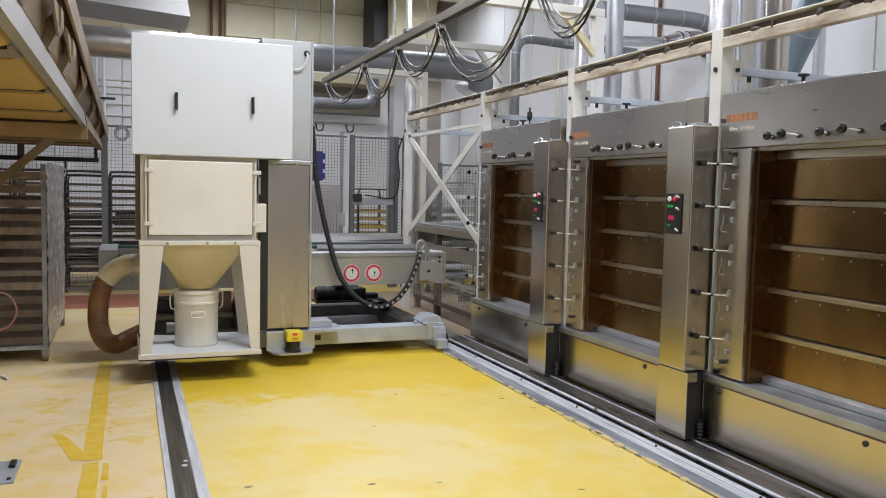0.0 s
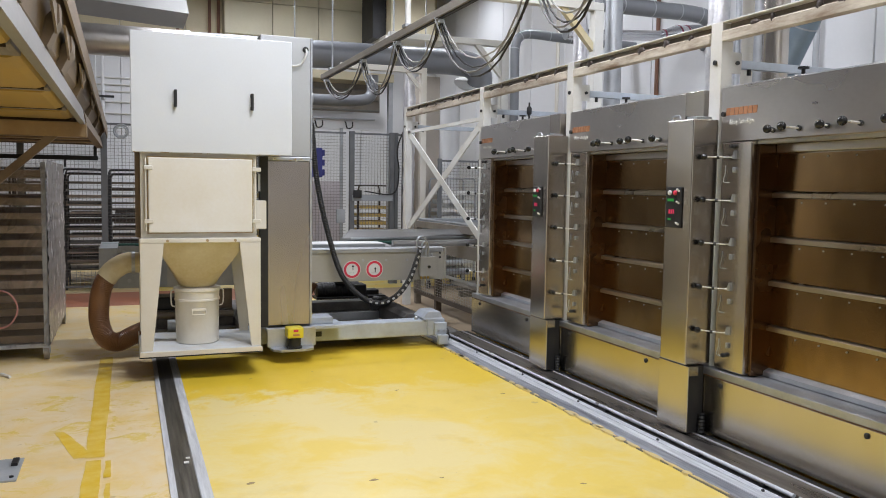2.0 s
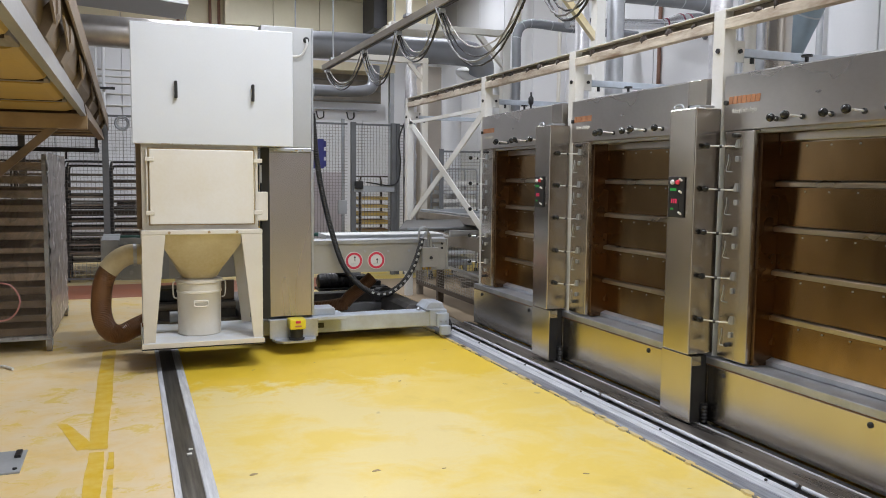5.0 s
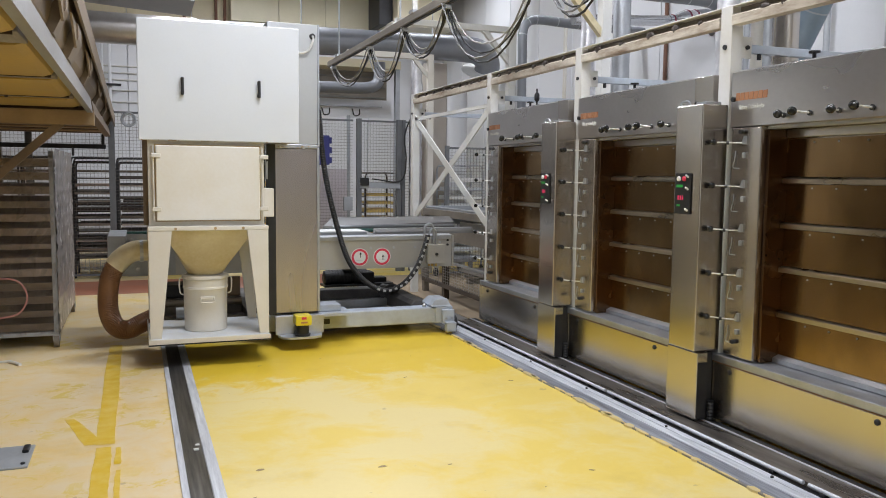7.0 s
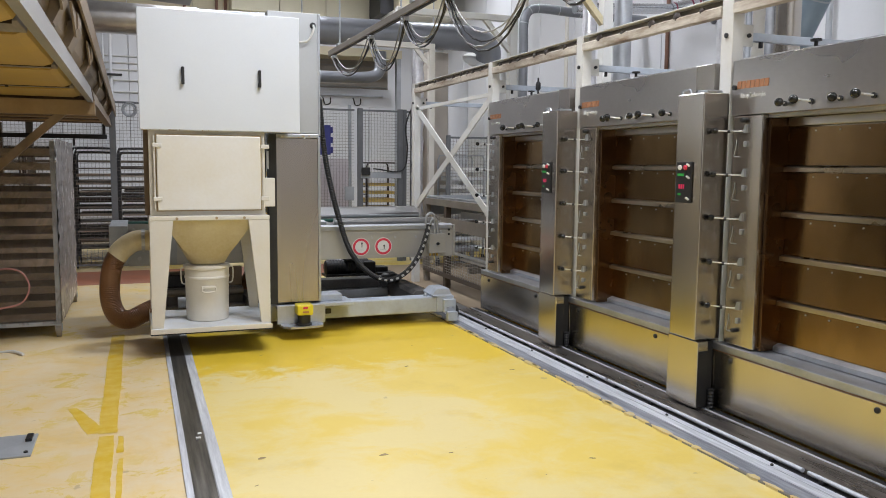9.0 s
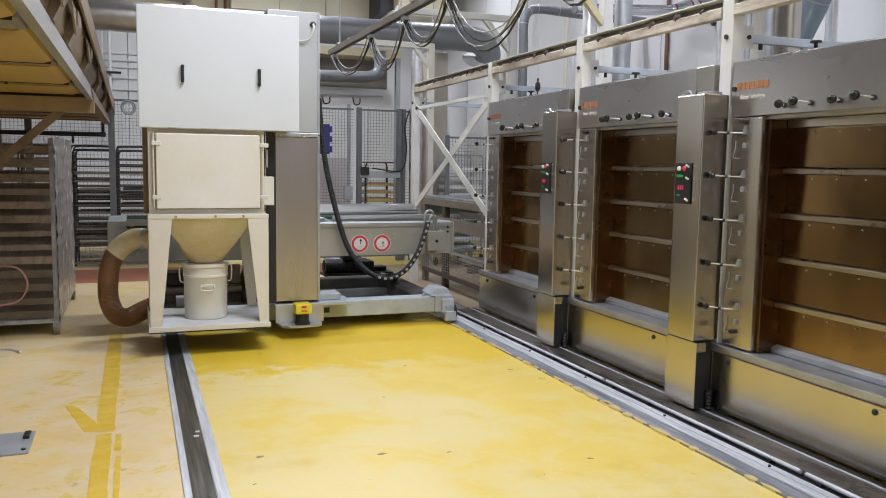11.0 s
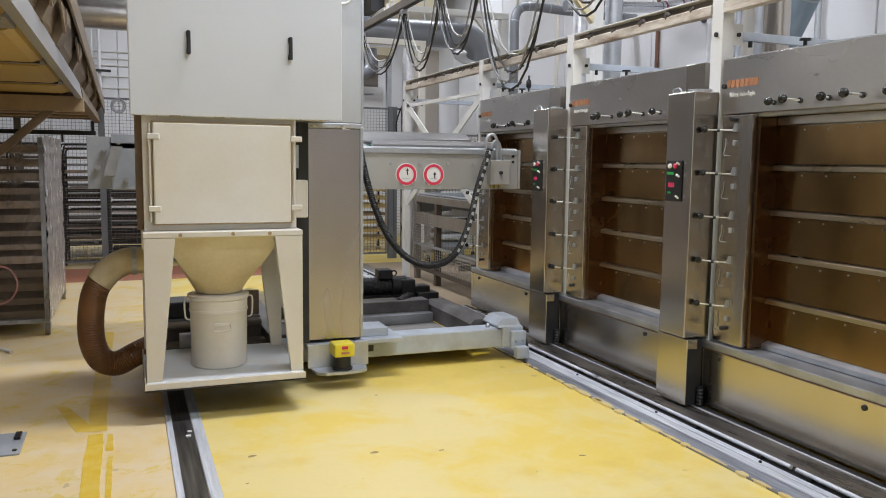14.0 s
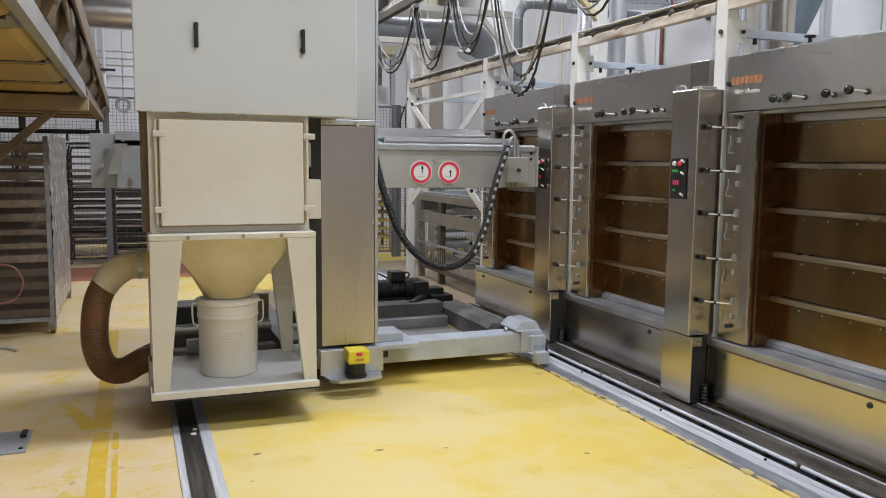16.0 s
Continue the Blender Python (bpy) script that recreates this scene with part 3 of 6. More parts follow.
    part("hinge_knob", lathe([(0.016, 0), (0.016, -0.02)], (3.602, y1 - 0.128, 2.155), 10, "x"), BLACK, ov)
    # printed mark: slanted orange bars
    for i in range(7):
        a = y1 - 0.14 - i * 0.040
        part("print_mark", prism([(a, 2.145), (a - 0.034, 2.145), (a - 0.040, 2.192), (a - 0.006, 2.192)], "x", 3.5985, 3.6015), ORANGEPRINT, ov, "orange printed mark")
    flat_text("Bakery Technologies", 0.042, FRAMEPAINT, ov, Matrix.Translation((3.600, y1 - 0.175, 2.087)) @ Euler((radians(90), 0, radians(-90))).to_matrix().to_4x4() @ Matrix.Diagonal((0.62, 1, 1, 1)))
    # pipework on the roof
    part("gas_valve", tube([(3.95, y1 - 0.30, 2.36), (3.95, y1 - 0.62, 2.36)], 0.03, 8), DARKSTEEL, ov, "", True)
    part("valve_stem", tube([(3.95, y1 - 0.42, 2.37), (3.95, y1 - 0.42, 2.43)], 0.012, 8), DARKSTEEL, ov)
    part("valve_wheel", lathe([(0.035, 0), (0.035, 0.012)], (3.95, y1 - 0.42, 2.431), 12), DARKSTEEL, ov)
    return ov


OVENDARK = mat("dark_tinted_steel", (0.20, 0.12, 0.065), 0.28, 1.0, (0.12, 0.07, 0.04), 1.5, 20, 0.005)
LIPSTEEL = mat("tinted_lip_steel", (0.56, 0.51, 0.43), 0.3, 1.0, (0.42, 0.36, 0.27), 3, 30, 0.01)
GREENGLOW = glow("green_display", (0.02, 0.30, 0.05), 0.22)
REDGLOW = glow("red_display", (0.6, 0.03, 0.10), 0.3)
first_oven = oven(8.23)
for k in (1, 2):
    copy_thing(first_oven, pose(3.6, 8.232 - k * 1.933, 0))

# ---- cream frame with cable duct beam over the ovens ----
fr = thing("portal_frame", "cream painted steel frame with rust spots beside the ovens", "frame", (3.66, 8.1, 0))
for y in (10.74, 8.13, 6.235, 4.355, 2.42):
    z0 = 0.0 if y > 8.5 else 0.492
    part("post", box(3.61, y - 0.055, z0 if y > 8.5 or y < 3 else 0.0, 3.70, y + 0.055, 2.76, 0.004), FRAMEPAINT, fr)
    part("bolt", lathe([(0.016, 0), (0.016, -0.012)], (3.61, y, 2.50), 8, "x"), DARKSTEEL, fr)
    part("rear_flange", box(3.701, y - 0.05, 2.43, 3.78, y - 0.04, 2.57, 0.003), FRAMEPAINT, fr)
    part("back_rail", box(3.782, y - 0.035, 2.47, 5.3, y + 0.005, 2.525, 0.004), PALEGREY, fr)
    part("corner_bolt", lathe([(0.014, 0), (0.014, -0.014)], (3.74, y - 0.05, 2.50), 8, "y"), DARKSTEEL, fr)
    part("greasy_nozzle", tube([(3.86, y - 0.03, 2.469), (3.86, y - 0.03, 2.43)], 0.014, 8), BLACK, fr)
rnd = random.Random(3)
for y0, y1 in ((8.19, 10.68), (6.295, 8.07), (4.415, 6.175), (2.48, 4.295)):
    part("beam_web", box(3.668, y0, 2.634, 3.678, y1, 2.748), BROWNGREY, fr, "grimy cable channel")
    part("top_flange", box(3.60, y0, 2.748, 3.70, y1, 2.757, 0.002), FRAMEPAINT, fr)
    part("front_strip", prism([(3.60, 2.632), (3.667, 2.632), (3.667, 2.66), (3.655, 2.70), (3.612, 2.70), (3.60, 2.69)], "y", y0, y1), RUSTCREAM, fr, "rust-spotted cream strip")
    yy = y0 + 0.2
    while yy < y1 - 0.1:
        w, h = rnd.uniform(0.015, 0.05), rnd.uniform(0.018, 0.042)
        bm = bmesh.new()
        bmesh.ops.create_icosphere(bm, subdivisions=2, radius=1.0)
        for v in bm.verts:
            k = 1 + 0.35 * noise.noise(v.co * 1.7 + Vector((yy * 9, 0, 0)))
            v.co = Vector((3.612 + 0.014 * v.co.x * k, yy + w * v.co.y * k, 2.698 + h * v.co.z * k))
        part("grease_lump", bm, DARKBROWN, fr, "dark greasy lump", True)
        yy += rnd.uniform(0.14, 0.38)
part("tie_bar", box(3.63, 8.19, 2.40, 3.66, 10.68, 2.44), FRAMEPAINT, fr)
for (ya, za), (yb, zb) in (((10.70, 2.44), (8.17, 1.10)), ((8.17, 2.40), (10.70, 1.09))):
    d = Vector((0, yb - ya, zb - za)).normalized()
    nrm = Vector((0, -d.z, d.y)) * 0.045
    a, b = Vector((0, ya, za)), Vector((0, yb, zb))
    ox = 3.63 if ya > 9 else 3.648
    part("cross_brace", loft([[a - nrm + Vector((ox, 0, 0)), a + nrm + Vector((ox, 0, 0)), a + nrm + Vector((ox + 0.014, 0, 0)), a - nrm + Vector((ox + 0.014, 0, 0))], [b - nrm + Vector((ox, 0, 0)), b + nrm + Vector((ox, 0, 0)), b + nrm + Vector((ox + 0.014, 0, 0)), b - nrm + Vector((ox + 0.014, 0, 0))]]), FRAMEPAINT, fr)

# ---- loader ----
ld = thing("oven_loader", "rail-guided oven loader with white cabinet and steel column", "oven loader", (1.5, 7.8, 0))
# head cabinet
part("cabinet", box(0.045, 7.13, 1.93, 1.33, 7.595, 2.89, 0.006), CREAM, ld)
hd = part("cabinet_door", box(0.028, 7.103, 1.915, 1.345, 7.128, 2.90, 0.008), WHITEPAINT, ld, "plain white sheet metal cover")
for hx in (0.376, 1.0):
    hn = part("handle", box(hx - 0.012, 7.062, 2.29, hx + 0.012, 7.078, 2.435, 0.007), BLACK, hd, "black bar handle")
    part("handle_foot", box(hx - 0.012, 7.078, 2.295, hx + 0.012, 7.103, 2.325), BLACK, hd)
    part("handle_foot", box(hx - 0.012, 7.078, 2.40, hx + 0.012, 7.103, 2.43), BLACK, hd)
# flour collector below
part("collector_body", box(0.095, 7.16, 1.205, 1.045, 7.59, 1.928), CREAM, ld)
part("collector_side", box(0.055, 7.30, 1.20, 0.094, 7.59, 1.928), BROWNPAINT, ld)
cd = part("collector_door", box(0.155, 7.105, 1.25, 1.002, 7.158, 1.875, 0.008), CREAM2, ld, "cream access door with stained edge")
part("door_gasket", box(0.146, 7.13, 1.240, 1.012, 7.159, 1.886), STAIN, cd, "brown door gasket")
for hx, sgn in ((0.12, 1), (1.0, -1)):
    for z in (1.345, 1.79):
        part("hinge", box(hx, 7.095, z - 0.018, hx + 0.075, 7.115, z + 0.018, 0.006), CREAM, cd)
part("hinge_rod", tube([(0.135, 7.125, 1.26), (0.135, 7.125, 1.87)], 0.008, 8), CREAM, cd)
part("hinge_rod", tube([(1.025, 7.125, 1.26), (1.025, 7.125, 1.87)], 0.008, 8), CREAM, cd)
part("terminal_box", box(1.052, 7.28, 1.265, 1.15, 7.42, 1.52, 0.008), CREAM, ld)
part("slide_rail", box(1.06, 7.50, 1.20, 1.105, 7.60, 1.92), BLACK, ld)
part("slide_rail", box(1.125, 7.50, 0.34, 1.20, 7.60, 1.92), BLACK, ld)
part("slide_tab", box(1.105, 7.47, 1.60, 1.125, 7.50, 1.76), GALV, ld)
# stand
part("stand_top", box(0.08, 7.05, 1.165, 1.065, 7.95, 1.203, 0.006), CREAM, ld)
for a, b, c, d in ((0.085, 0.27, 0.085, 0.175), (1.062, 0.885, 1.062, 0.985)):
    for y in (7.05, 7.86):
        part("leg", loft([[(a, y, 1.164), (b, y, 1.164), (b, y + 0.05, 1.164), (a, y + 0.05, 1.164)], [(c, y, 0.262), (d, y, 0.262), (d, y + 0.05, 0.262), (c, y + 0.05, 0.262)]]), CREAM, ld)
        if y < 7.5:
            part("leg_flange", box(a if a < 0.5 else a - 0.008, y + 0.05, 0.262, a + 0.008 if a < 0.5 else a, y + 0.17, 1.164), CREAM, ld)
tr = part("tray", box(0.078, 7.03, 0.225, 1.066, 7.95, 0.262, 0.006), TRAYWHITE, ld, "flour-dusted pale tray")
part("tray_rim", box(0.070, 7.022, 0.218, 1.074, 7.030, 0.258, 0.002), CREAM, tr)
part("tray_rim", box(0.070, 7.031, 0.218, 0.077, 7.95, 0.30, 0.002), CREAM, tr)
part("tray_seal", box(0.068, 7.02, 0.208, 1.076, 7.9, 0.217), BLACK, tr)
# hopper: square mouth to round spout
def square_to_round(cx, cy, half_x, half_y, z0, r, z1, n=32):
    rings = []
    for f in (0.0, 0.12, 0.35, 0.6, 0.8, 1.0):
        ring = []
        for k in range(n):
            a = 2 * math.pi * k / n
            c, s = math.cos(a), math.sin(a)
            m = 1 / max(abs(c), abs(s))
            g = f ** 3
            ring.append((cx + (half_x * (1 - f) + r * f) * c * (m * (1 - g) + g), cy + (half_y * (1 - f) + r * f) * s * (m * (1 - g) + g), z0 + (z1 - z0) * f))
        rings.append(ring)
    return loft(rings)
part("hopper", square_to_round(0.565, 7.44, 0.375, 0.35, 1.164, 0.15, 0.762), CREAMSTAIN, ld, "stained cream hopper", True)
bk = part("bucket", lathe([(0.175, 0.263), (0.183, 0.27), (0.188, 0.63), (0.194, 0.637), (0.194, 0.652), (0.19, 0.656), (0.192, 0.718), (0.203, 0.727), (0.203, 0.75), (0.10, 0.758)], (0.56, 7.42, 0), 32), CREAM, ld, "dented cream metal bucket", True)
part("bucket_handle", tube(curve([(0.505, 7.235, 0.565), (0.505, 7.218, 0.565), (0.51, 7.212, 0.53), (0.61, 7.212, 0.53), (0.615, 7.218, 0.565), (0.615, 7.235, 0.565)], 24), 0.0055, 6), CREAM, bk)
part("handle_plate", box(0.50, 7.226, 0.557, 0.62, 7.236, 0.579, 0.003), CREAM, bk)
for sgn in (-1, 1):
    part("clamp", tube(curve([(0.56 + sgn * 0.198, 7.40, 0.728), (0.56 + sgn * 0.222, 7.40, 0.715), (0.56 + sgn * 0.218, 7.40, 0.60), (0.56 + sgn * 0.188, 7.40, 0.58)], 12), 0.006, 6), CREAM, bk)
# suction hose
el = part("hose_elbow", tube(curve([(0.12, 7.9, 0.93), (-0.02, 7.9, 0.93), (-0.13, 7.9, 0.87), (-0.20, 7.9, 0.79)], 14), 0.094, 18), CREAMSTAIN, ld, "dusty pale hose elbow", True)
part("clamp_band", tube([(0.02, 7.9, 0.93), (0.05, 7.9, 0.93)], 0.101, 18), GALV, el)
part("suction_hose", tube(curve([(-0.17, 7.9, 0.84), (-0.235, 7.9, 0.70), (-0.262, 7.9, 0.52), (-0.255, 7.9, 0.36), (-0.20, 7.9, 0.235), (-0.10, 7.9, 0.20), (0.02, 7.92, 0.25), (0.16, 7.98, 0.30)], 130), 0.088, 18, wave=0.02), HOSE, ld, "ribbed brown suction hose", True)
# column
part("column", box(1.208, 7.60, 0.335, 1.605, 8.12, 1.885, 0.004), COLSTEEL, ld)
part("column_edge", box(1.606, 7.598, 0.335, 1.63, 8.14, 1.90, 0.003), GALV, ld)
part("column_head", box(1.15, 7.602, 1.93, 1.612, 8.13, 3.035, 0.004), GREYSTEEL, ld)
part("head_edge", box(1.613, 7.60, 1.91, 1.632, 8.15, 3.035, 0.003), GALV, ld)
part("head_sill", box(1.20, 7.59, 1.888, 1.612, 8.12, 1.926, 0.006), GALV, ld, "battered edge trim")
rnd = random.Random(9)
for i in range(17):
    q = rnd.uniform(0.04, 1.30)
    w = rnd.choice((0.006, 0.012, 0.03, 0.07))
    part("edge_stain", box(q, 7.1005, 1.914, min(1.34, q + w), 7.1035, 1.9145 + rnd.uniform(0.001, 0.006)), STAIN, hd, "stained worn edge")
for i in range(9):
    q = rnd.uniform(1.21, 1.56)
    h = rnd.uniform(0.004, 0.014)
    z = rnd.uniform(1.884, 1.905)
    part("flaking_edge", prism([(q, z), (q + h * 0.6, z - h * 0.3), (q + h * 2.4, z + h * 0.1), (q + h * 1.9, z + h), (q + h * 0.4, z + h * 0.8)], "y", 7.5865, 7.5895), STAIN if i % 3 else SIGNWHITE, ld, "flaking paint")
for q, w, z in ((0.30, 0.12, 1.148), (0.62, 0.10, 1.15), (0.85, 0.08, 1.149)):
    part("rim_bolt", lathe([(0.012, 0), (0.012, -0.01)], (q, 7.05, z + 0.035), 8, "y"), STAIN, ld)
part("grommet", lathe([(0.028, 0), (0.028, -0.012), (0.018, -0.016)], (1.565, 7.602, 2.925), 12, "y"), BLACK, ld)
part("white_cable", tube(curve([(1.565, 7.575, 2.925), (1.56, 7.54, 2.88), (1.52, 7.56, 2.79), (1.46, 7.57, 2.765), (1.40, 7.59, 2.77)], 20), 0.01, 6), SIGNWHITE, ld, "", True)
part("cable_duct", box(0.7, 7.2, 2.903, 0.95, 7.5, 2.93, 0.006), GALV, ld)
# laser scanner
sc = part("scanner_plate", prism([(1.22, 7.56), (1.24, 7.44), (1.30, 7.39), (1.54, 7.39), (1.61, 7.43), (1.64, 7.56)], "z", 0.115, 0.135), GALV, ld)
part("scanner_back", box(1.20, 7.56, 0.135, 1.66, 7.578, 0.31, 0.004), GALV, ld)
part("scanner_base", lathe([(0.072, 0.136), (0.075, 0.15), (0.060, 0.155), (0.062, 0.235), (0.07, 0.24)], (1.437, 7.475, 0), 20), BLACK, sc, "black scanner window", True)
hd2 = part("scanner_head", box(1.362, 7.40, 0.238, 1.512, 7.555, 0.335, 0.012), YELLOWPLASTIC, sc, "yellow scanner housing")
part("scanner_mark", box(1.415, 7.396, 0.298, 1.46, 7.40, 0.32), RED, sc)
part("scanner_mark", box(1.41, 7.396, 0.262, 1.47, 7.40, 0.278), ORANGEPRINT, sc)
# chassis
part("front_beam", box(1.06, 7.82, 0.115, 3.0, 8.02, 0.275, 0.012), PALEGREY, ld, "dusty pale grey beam")
part("beam_hole", box(1.705, 7.815, 0.165, 1.775, 7.8195, 0.215), BLACK, ld)
part("beam_cap", box(1.20, 7.60, 0.277, 1.95, 7.95, 0.31, 0.004), PALEGREY, ld)
part("beam_block", box(1.63, 7.70, 0.311, 1.86, 7.95, 0.375, 0.006), PALEGREY, ld)
ft = part("wheel_block", box(2.89, 7.80, 0.115, 3.085, 8.12, 0.285, 0.010), PALEGREY, ld, "grey rail wheel housing")
part("wheel", lathe([(0.075, 0), (0.075, 0.05)], (3.11, 7.92, 0.09), 20, "x"), DARKSTEEL, ft, "", True)
part("cap_plate", loft([[(2.85, 7.80, 0.286), (3.075, 7.80, 0.286), (3.075, 8.12, 0.286), (2.85, 8.12, 0.286)], [(2.85, 7.815, 0.30), (3.06, 7.815, 0.30), (3.06, 8.11, 0.30), (2.85, 8.11, 0.30)], [(2.905, 7.83, 0.355), (3.04, 7.83, 0.355), (3.04, 8.10, 0.355), (2.905, 8.10, 0.355)], [(2.92, 7.845, 0.362), (3.03, 7.845, 0.362), (3.03, 8.09, 0.362), (2.92, 8.09, 0.362)]]), PALEGREY, ft, "chamfered grey cap")
part("wheel_guard", box(2.955, 7.755, 0.12, 3.09, 7.798, 0.255, 0.008), PALEGREY, ft)
part("rail_sweep", box(2.975, 7.68, 0.035, 3.085, 7.754, 0.135, 0.010), PALEGREY, ft)
for bx in (2.995, 3.055):
    part("sweep_bolt", lathe([(0.010, 0), (0.010, -0.014)], (bx, 7.755, 0.17), 8, "y"), GALV, ft)
for bx, bz in ((2.80, 0.29), (2.89, 0.29)):
    part("bolt", lathe([(0.022, 0), (0.022, 0.02), (0.012, 0.035)], (bx, 7.90, bz - 0.014), 8), GALV, ft)
part("side_beam", prism([(2.74, 0.12), (2.74, 0.26), (2.78, 0.30), (2.92, 0.30), (2.96, 0.26), (2.96, 0.12)], "y", 8.125, 9.25), SIDEDARK, ld)
part("rear_beam", box(1.2, 9.15, 0.13, 2.738, 9.35, 0.31, 0.008), SIDEDARK, ld)
part("rear_step", box(1.2, 9.02, 0.10, 2.735, 9.148, 0.20, 0.004), GALV, ld)
part("deck_plate", box(1.2, 8.024, 0.10, 2.735, 9.018, 0.112), DUSTPLATE, ld, "dusty grey deck plate")
part("left_beam", box(1.0, 8.03, 0.12, 1.18, 9.7, 0.30, 0.008), SIDEDARK, ld)
part("left_cross", box(0.15, 8.20, 0.12, 0.998, 8.32, 0.24, 0.006), SIDEDARK, ld)
part("left_cross", box(0.15, 9.20, 0.12, 0.998, 9.34, 0.30, 0.006), SIDEDARK, ld)
part("left_wheel", lathe([(0.11, -0.03), (0.11, 0.03)], (0.28, 8.26, 0.117), 20, "x"), DARKSTEEL, ld, "", True)
part("left_wheel", lathe([(0.11, -0.03), (0.11, 0.03)], (0.28, 9.27, 0.117), 20, "x"), DARKSTEEL, ld, "", True)
part("right_rear_wheel", lathe([(0.075, 0), (0.075, 0.05)], (3.0, 9.2, 0.082), 20, "x"), DARKSTEEL, ld, "", True)
part("rear_plate", box(2.70, 9.36, 0.26, 2.92, 9.56, 0.34, 0.006), DARKSTEEL, ld)
mo = part("motor", lathe([(0.06, 0), (0.085, 0.01), (0.085, 0.28), (0.075, 0.29), (0.075, 0.34), (0.10, 0.345), (0.10, 0.50), (0.06, 0.52)], (2.12, 9.55, 0.40), 20, "x"), BLACK, ld, "black geared drive motor", True)
part("motor_box", box(2.32, 9.46, 0.482, 2.46, 9.62, 0.575, 0.01), BLACK, mo)
part("motor_foot", box(2.08, 9.42, 0.30, 2.66, 9.68, 0.325), BLACK, mo)
for i in range(7):
    part("fin", lathe([(0.094, 0), (0.094, 0.008)], (2.16 + i * 0.034, 9.55, 0.40), 16, "x"), BLACK, mo)
part("fan_cover", lathe([(0.05, -0.035), (0.088, -0.02), (0.092, 0.03)], (2.12, 9.55, 0.40), 18, "x"), BLACK, mo)
part("eye_bolt", tube(curve([(2.50, 9.55, 0.49), (2.47, 9.55, 0.53), (2.50, 9.55, 0.555), (2.53, 9.55, 0.53), (2.50, 9.55, 0.49)], 14), 0.008, 6), BLACK, mo)
part("gear_flange", box(2.70, 9.45, 0.30, 2.86, 9.62, 0.40, 0.012), DARKSTEEL, mo)
part("gearbox", box(2.55, 9.44, 0.31, 2.70, 9.66, 0.47, 0.015), BLACK, mo)
part("small_motor", tube([(0.33, 7.97, 0.32), (0.52, 7.97, 0.32)], 0.055, 14), GREYPAINT, ld, "", True)
part("rear_drive", box(0.14, 8.36, 0.14, 0.985, 8.80, 0.40, 0.012), SIDEDARK, ld, "dark greasy drive housing")
part("drive_cover", box(0.20, 8.40, 0.401, 0.70, 8.72, 0.53, 0.015), DARKSTEEL, ld)
part("drive_pipe", tube([(0.12, 8.33, 0.36), (0.98, 8.33, 0.36)], 0.032, 10), BROWNGREY, ld, "", True)
part("drive_panel", box(0.74, 8.42, 0.402, 0.98, 8.46, 0.60, 0.006), BROWNPAINT, ld)

# lifting arm
arm = part("lift_arm", box(-0.10, 8.402, 0.635, 3.30, 8.42, 0.945, 0.004), GALVPANEL, ld, "grey lifting table with belt")
part("top_rail", prism([(8.385, 0.946), (8.385, 0.985), (8.42, 1.0), (8.47, 1.0), (8.47, 0.946)], "x", -0.10, 3.285), GALV, arm)
part("end_plate", box(3.301, 8.39, 0.64, 3.322, 9.3, 0.985, 0.003), GALVPANEL, arm)
part("back_panel", box(-0.10, 9.28, 0.635, 3.30, 9.298, 0.945, 0.003), GALVPANEL, arm)
part("bottom_pan", box(-0.10, 8.425, 0.64, 3.295, 9.275, 0.66), GALV, arm)
part("green_guide", tube([(-0.25, 9.02, 1.01), (3.2, 9.02, 1.01)], 0.022, 10), GREENBAR, arm, "dark green guide bar", True)
part("roller", tube([(3.24, 8.5, 0.93), (3.24, 9.25, 0.93)], 0.04, 14), STEEL, arm, "", True)
part("left_end_plate", box(-0.27, 8.395, 0.64, -0.102, 9.30, 1.03, 0.004), GREYPAINT, arm)
part("left_end_cap", prism([(-0.10, 0.64), (-0.10, 1.05), (0.05, 1.05), (0.35, 1.0), (0.35, 0.64)], "y", 8.385, 8.40), GREYPAINT, arm)
part("tension_clamp", loft([[(-0.16, 8.34, 0.74), (-0.08, 8.34, 0.74), (-0.08, 8.385, 0.74), (-0.16, 8.385, 0.74)], [(-0.10, 8.34, 0.96), (-0.02, 8.34, 0.96), (-0.02, 8.385, 0.96), (-0.10, 8.385, 0.96)]]), GALV, arm)
for bx, bz in ((-0.15, 0.93), (-0.05, 0.99), (0.0, 0.71), (-0.20, 0.80)):
    part("bolt", lathe([(0.018, 0), (0.018, -0.04)], (bx, 8.394, bz), 8, "y"), GALV, arm)
for bx in (2.10, 2.36, 2.62, 2.86):
    part("bolt", lathe([(0.014, 0), (0.014, -0.01)], (bx, 8.402, 0.86), 8, "y"), GALV, arm)
for bz in (0.93, 0.88):
    part("bolt", lathe([(0.013, 0), (0.013, -0.01)], (3.25, 8.402, bz), 8, "y"), DARKSTEEL, arm)
